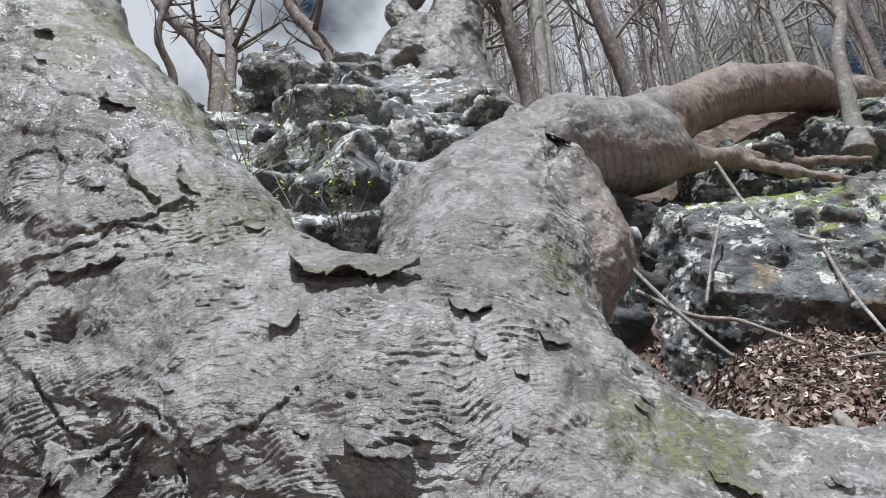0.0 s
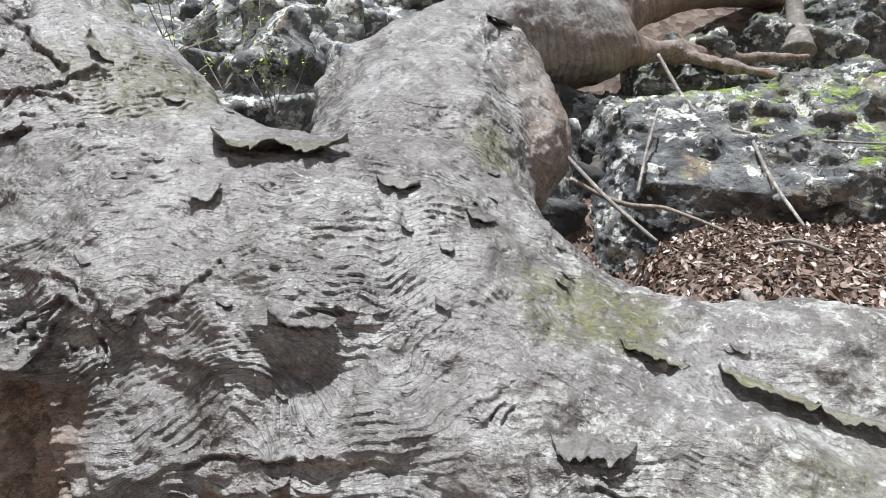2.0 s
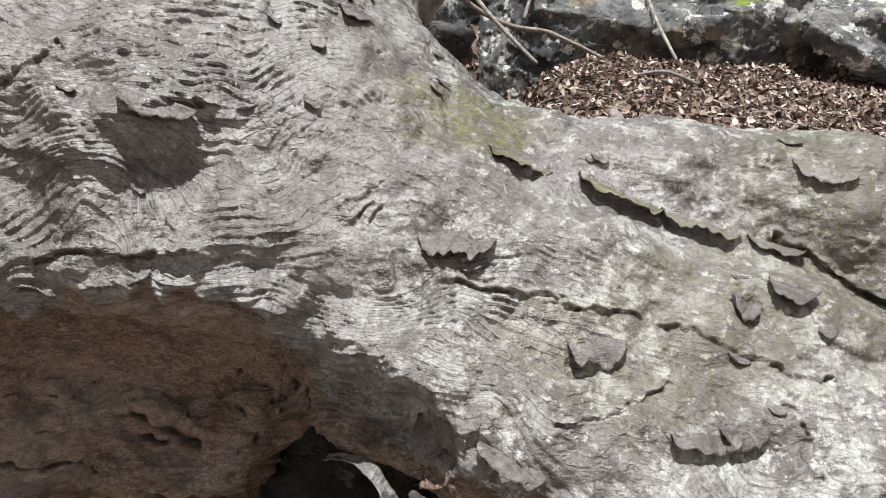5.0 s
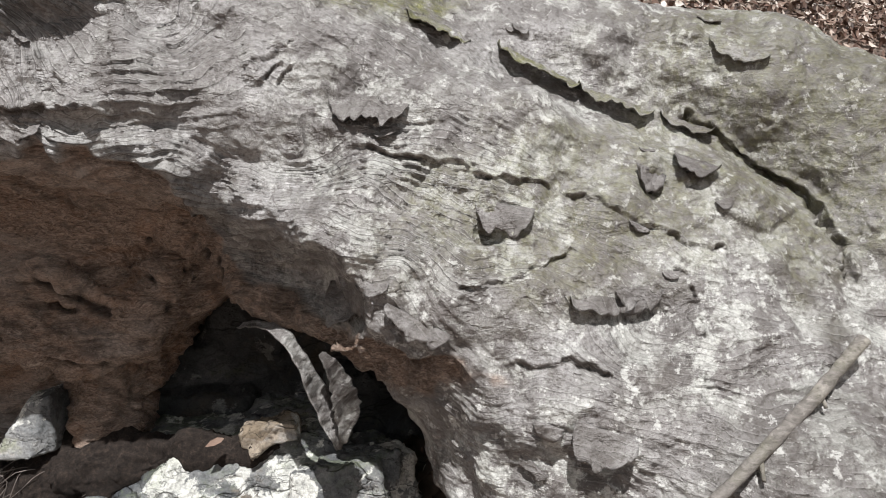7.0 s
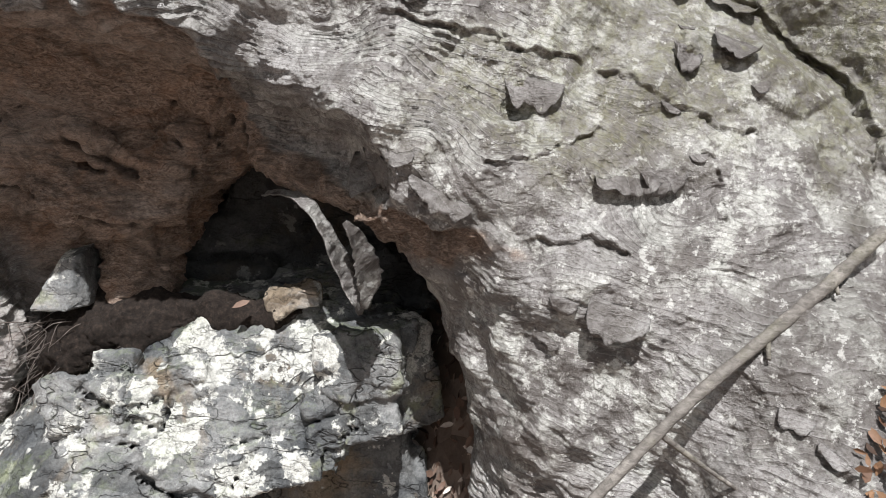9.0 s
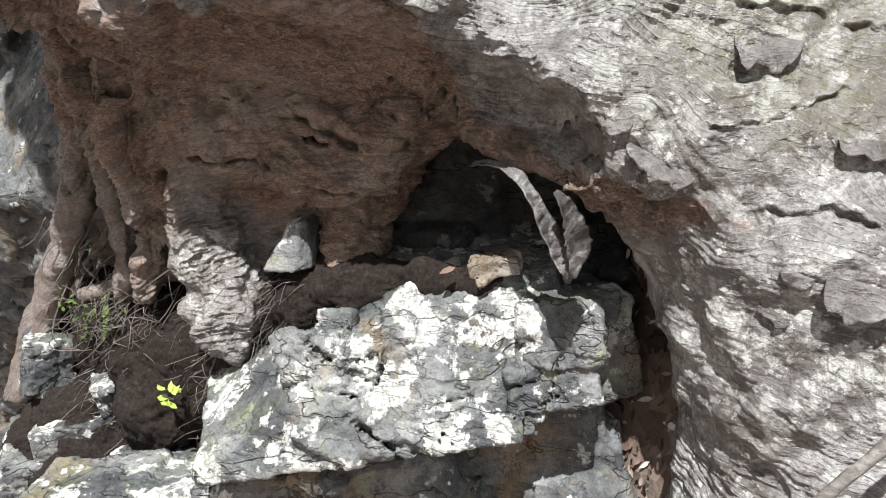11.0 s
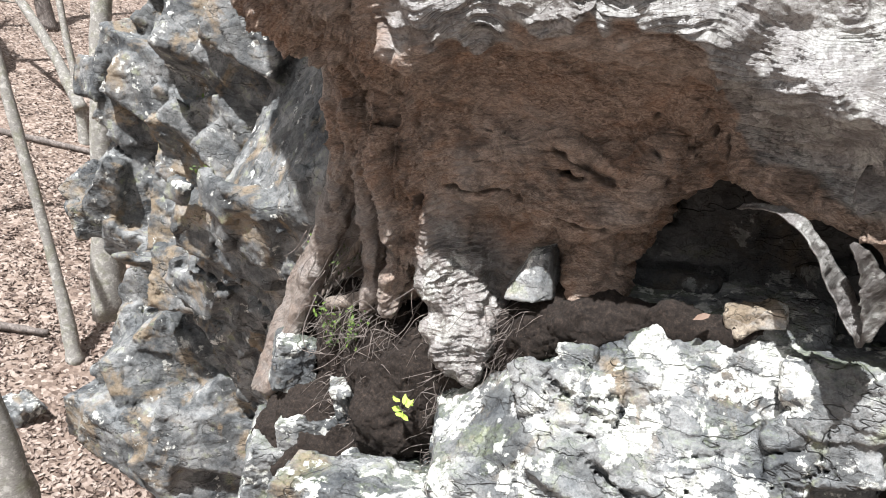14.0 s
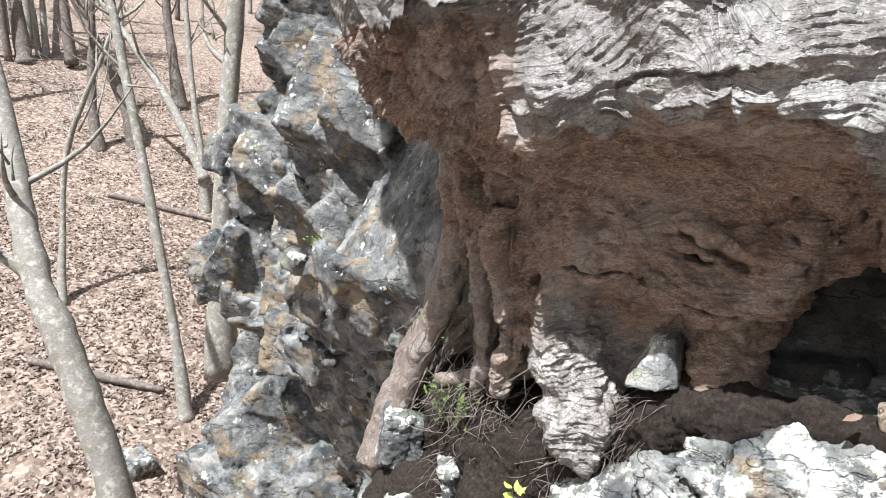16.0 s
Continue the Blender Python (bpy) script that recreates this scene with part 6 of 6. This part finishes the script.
rng = np.random.default_rng(41)
x, y = rng.uniform(0.55, 5.6, 42000), rng.uniform(0.9, 5.4, 42000)
p, n = on_ground(x, y)
p = p + n * rng.uniform(0.0, 0.03, len(p))[:, None]
v, t = scatter_leaves(p, n, 0.05, 42, 0.5)
thing("leaf_litter", "brown and tan fallen beech leaves covering the bank", "leaves", kind="stuff", data=mesh_from("leaf_litter", v, t, DEAD_LEAF, flat=True))
r, a = rng.uniform(7, 34, 60000) ** 1.0, rng.uniform(math.radians(118), math.radians(158), 60000)
x, y = r * np.cos(a), r * np.sin(a)
p, n = on_ground(x, y)
p = p + n * rng.uniform(0.0, 0.03, len(p))[:, None]
v, t = scatter_leaves(p, n, 0.10, 43, 0.3)
thing("leaf_carpet", "pale sunlit carpet of fallen leaves on the valley slope", "leaves", kind="stuff", data=mesh_from("leaf_carpet", v, t, PALE_LEAF, flat=True))


# brown leaves and crumbled bark caught at the foot of the root
rng = np.random.default_rng(44)
near = np.flatnonzero((np.linalg.norm(trunk_v - np.array((1.92, 1.04, 0.42)), axis=1) < 0.30) & (trunk_n[:, 2] > 0.0))
i = rng.choice(near, 420)
v, t = scatter_leaves(trunk_v[i] + trunk_n[i] * rng.uniform(0.005, 0.03, (420, 1)) + rng.normal(0, 0.006, (420, 3)), trunk_n[i], 0.045, 45, 0.35)
thing("leaf_drift", "brown curled leaves and bark crumbs heaped against the root", "leaves", kind="stuff", data=mesh_from("leaf_drift", v, t, BROWN_LEAF, flat=True))


# ---- fallen sticks ----
def stick(points, label, material=TWIG, seed=0, name="stick", twigs=()):
    base = np.array(points[0][:3])
    ob = thing(name, label, "stick", at=tuple(base))
    v, q = tube([(*(np.array(p[:3]) - base), p[3]) for p in points], 10, 0.004, seed, 8)
    v = v + normals_of(v, q) * (0.1 * points[0][3] * fbm(v * 30, 3, seed))[:, None]
    child("stem", mesh_from("stem", v, q, material), ob)
    for k, t in enumerate(twigs):
        child("side_twig", mesh_from("side_twig", *tube([(*(np.array(p[:3]) - base), p[3]) for p in t], 7, 0.002, seed + k, 5), material), ob)
    return ob


stick([(1.90, 1.42, 0.97, 0.018), (1.74, 1.40, 0.84, 0.018), (1.53, 1.37, 0.70, 0.017), (1.30, 1.33, 0.56, 0.016), (1.10, 1.28, 0.42, 0.014), (0.92, 1.25, 0.26, 0.012)], "grey fallen stick leaning against the root", GREY_STEM, 301,
      twigs=([(1.53, 1.37, 0.70, 0.008), (1.52, 1.35, 0.67, 0.007), (1.515, 1.335, 0.65, 0.005)], [(1.20, 1.31, 0.49, 0.008), (1.36, 1.30, 0.38, 0.006), (1.56, 1.28, 0.25, 0.004)],
             [(1.74, 1.40, 0.84, 0.007), (1.74, 1.38, 0.80, 0.005)]))
stick([(2.03, 4.55, 4.62, 0.0130), (2.19, 4.4, 4.06, 0.0156), (2.45, 4.22, 3.78, 0.0130), (2.89, 4.1, 3.66, 0.0104), (3.4, 4.0, 3.6, 0.0065)], "pale bowed stick lying over the mossy rock", seed=302)
stick([(2.47, 4.15, 3.68, 0.0130), (2.42, 3.9, 3.25, 0.0117), (2.36, 3.55, 2.82, 0.0097)], "straight pale stick against the rock", seed=303)
stick([(1.84, 4.2, 3.92, 0.0091), (1.68, 4.05, 3.55, 0.0104), (1.53, 3.9, 3.15, 0.0104)], "short upright stick in the litter", seed=304)
stick([(0.98, 3.5, 3.22, 0.0117), (1.12, 3.3, 2.9, 0.0117), (1.30, 3.05, 2.55, 0.0091)], "brown stick sloping out of the hollow", seed=305)
stick([(1.0, 3.45, 3.05, 0.0130), (1.28, 3.4, 2.88, 0.0130), (1.5, 3.35, 2.84, 0.0117), (1.72, 3.2, 2.66, 0.0078)], "bare root-like stick above the litter", ROOT, 306)
stick([(1.46, 2.58, 2.18, 0.022), (1.44, 2.52, 2.15, 0.024), (1.42, 2.44, 2.10, 0.02), (1.43, 2.40, 2.03, 0.012)], "short curved pale piece of root", seed=307, name="root_piece")
rng = np.random.default_rng(51)
for k in range(26):
    x, y, a, l = rng.uniform(1.0, 3.6), rng.uniform(2.5, 4.2), rng.uniform(0, 6.3), rng.uniform(0.12, 0.4)
    p, n = on_ground(np.array([x, x + l * math.cos(a)]), np.array([y, y + l * math.sin(a)]))
    p[:, 2] += 0.03
    m = p.mean(0) + rng.normal(0, 0.015, 3)
    r = rng.uniform(0.004, 0.010)
    stick([(*p[0], r), (*m, r), (*p[1], r * 0.6)], "small dry twig lying in the leaf litter", TWIG if k % 3 else ROOT, 310 + k, "twig")
for pts, seed in (([(-11.6, 7.8, -2.6, 0.07), (-10.6, 8.3, -2.2, 0.08), (-9.5, 8.85, -1.8, 0.06)], 341), ([(-15.6, 13.1, 0.0, 0.08), (-14.2, 13.8, 0.5, 0.09), (-13.0, 14.4, 1.05, 0.07)], 342)):
    pts = [(x, y, float(ground_height(np.array([x]), np.array([y]))[0]) + 0.08, r) for x, y, z, r in pts]
    stick(pts, "dark fallen branch on the leaf slope", DARK_STEM, seed, "fallen_branch")
crag("rock", "dark grey rock among the leaves of the slope", (-9.4, 6.6, -4.4), (-8.0, 8.0, -3.0), 0.05, [(-8.75, 7.3, -3.8, 0.32), (-8.6, 7.4, -3.7, 0.25)], 105, (10, 20, 0), ROCK, 5, 0.03)
# twig caught on the trunk
stick([(-1.13, 2.70, 3.44, 0.006), (-1.10, 2.62, 3.25, 0.008), (-1.02, 2.46, 3.03, 0.009), (-0.98, 2.34, 2.82, 0.007), (-0.99, 2.27, 2.65, 0.005)], "thin pale twig hanging on the trunk", seed=343, name="twig",
      twigs=([(-1.02, 2.46, 3.03, 0.005), (-0.95, 2.48, 3.05, 0.004), (-0.86, 2.52, 3.09, 0.003)],))


# ---- green plants ----
def plant(at, seed, label, stems, height, leaf, per, material, spread=0.5, lean=(0, 0, 0), name="plant", category="plant"):
    rng = np.random.default_rng(seed)
    ob = thing(name, label, category, at=at)
    for k in range(stems):
        d = np.array((rng.normal(0, spread), rng.normal(0, spread), 1.0)) + lean
        d /= np.linalg.norm(d)
        e = d * height * rng.uniform(0.6, 1.1)
        m = e * 0.5 + rng.normal(0, 0.08, 3) * height
        child("stem", mesh_from("stem", *tube([(0, 0, 0, 0.004), (*m, 0.003), (*e, 0.0015)], 5, 0, seed + k, 4), TWIG), ob)
        u = rng.uniform(0.35, 1.0, per)[:, None]
        p = (2 * u * (1 - u)) * m + u * u * e + rng.normal(0, leaf * 0.7, (per, 3))
        v, t = scatter_leaves(p, np.tile((0.1, -0.5, 0.85), (per, 1)), leaf, seed + 50 + k, 0.5)
        child("foliage", mesh_from("foliage", v, t, material, flat=True), ob)
    return ob


plant((-0.93, 2.62, -0.17), 401, "small seedling with bright lime-green leaves in the soil", 2, 0.07, 0.05, 6, LIME_LEAF, 0.7, (0, -0.4, 0), "seedling")
for k, (at, h, per) in enumerate((((-1.42, 3.08, -0.15), 0.32, 14), ((-1.25, 3.0, -0.12), 0.25, 12), ((-1.6, 3.4, 0.1), 0.3, 12), ((-1.7, 3.3, -0.35), 0.2, 8))):
    plant(at, 410 + k, "straggling green herb among the hanging roots", 5, 1.2 * h, 0.028, per + 4, GREEN_LEAF, 0.35, (0, -0.35, 0))
for k, (at, h) in enumerate((((-4.1, 6.15, 0.15), 0.35), ((-3.9, 6.1, -0.05), 0.3), ((-4.5, 6.5, 0.75), 0.3), ((-3.1, 5.4, 2.0), 0.25))):
    plant(at, 420 + k, "small green fern-like tuft in a crack of the cliff", 6, h, 0.05, 20, GREEN_LEAF, 0.6, (0.2, -0.6, 0))
for k, (at, h) in enumerate((((-1.45, 3.85, 4.05), 0.75), ((-1.1, 3.8, 3.75), 0.7), ((-0.75, 3.75, 3.55), 0.6), ((-1.7, 4.2, 4.4), 0.75), ((-0.95, 4.05, 4.2), 0.7), ((-1.25, 3.6, 3.55), 0.5))):
    plant(at, 430 + k, "thin shrub shoots with small yellow-green spring leaves", 5, h, 0.04, 9, LIME_LEAF, 0.6, (0, -0.3, 0), "shrub")

# dead leaf on the boulder
v, t = scatter_leaves(np.array([(0.0, 0.0, 0.0)]), np.array([(0.1, -0.6, 0.8)]), 0.085, 77, 0.1)
thing("dead_leaf", "single orange-brown dead leaf on the boulder ledge", "leaf", data=mesh_from("dead_leaf", v, t, DEAD_LEAF, flat=True), at=(0.217, 2.34, 0.50))
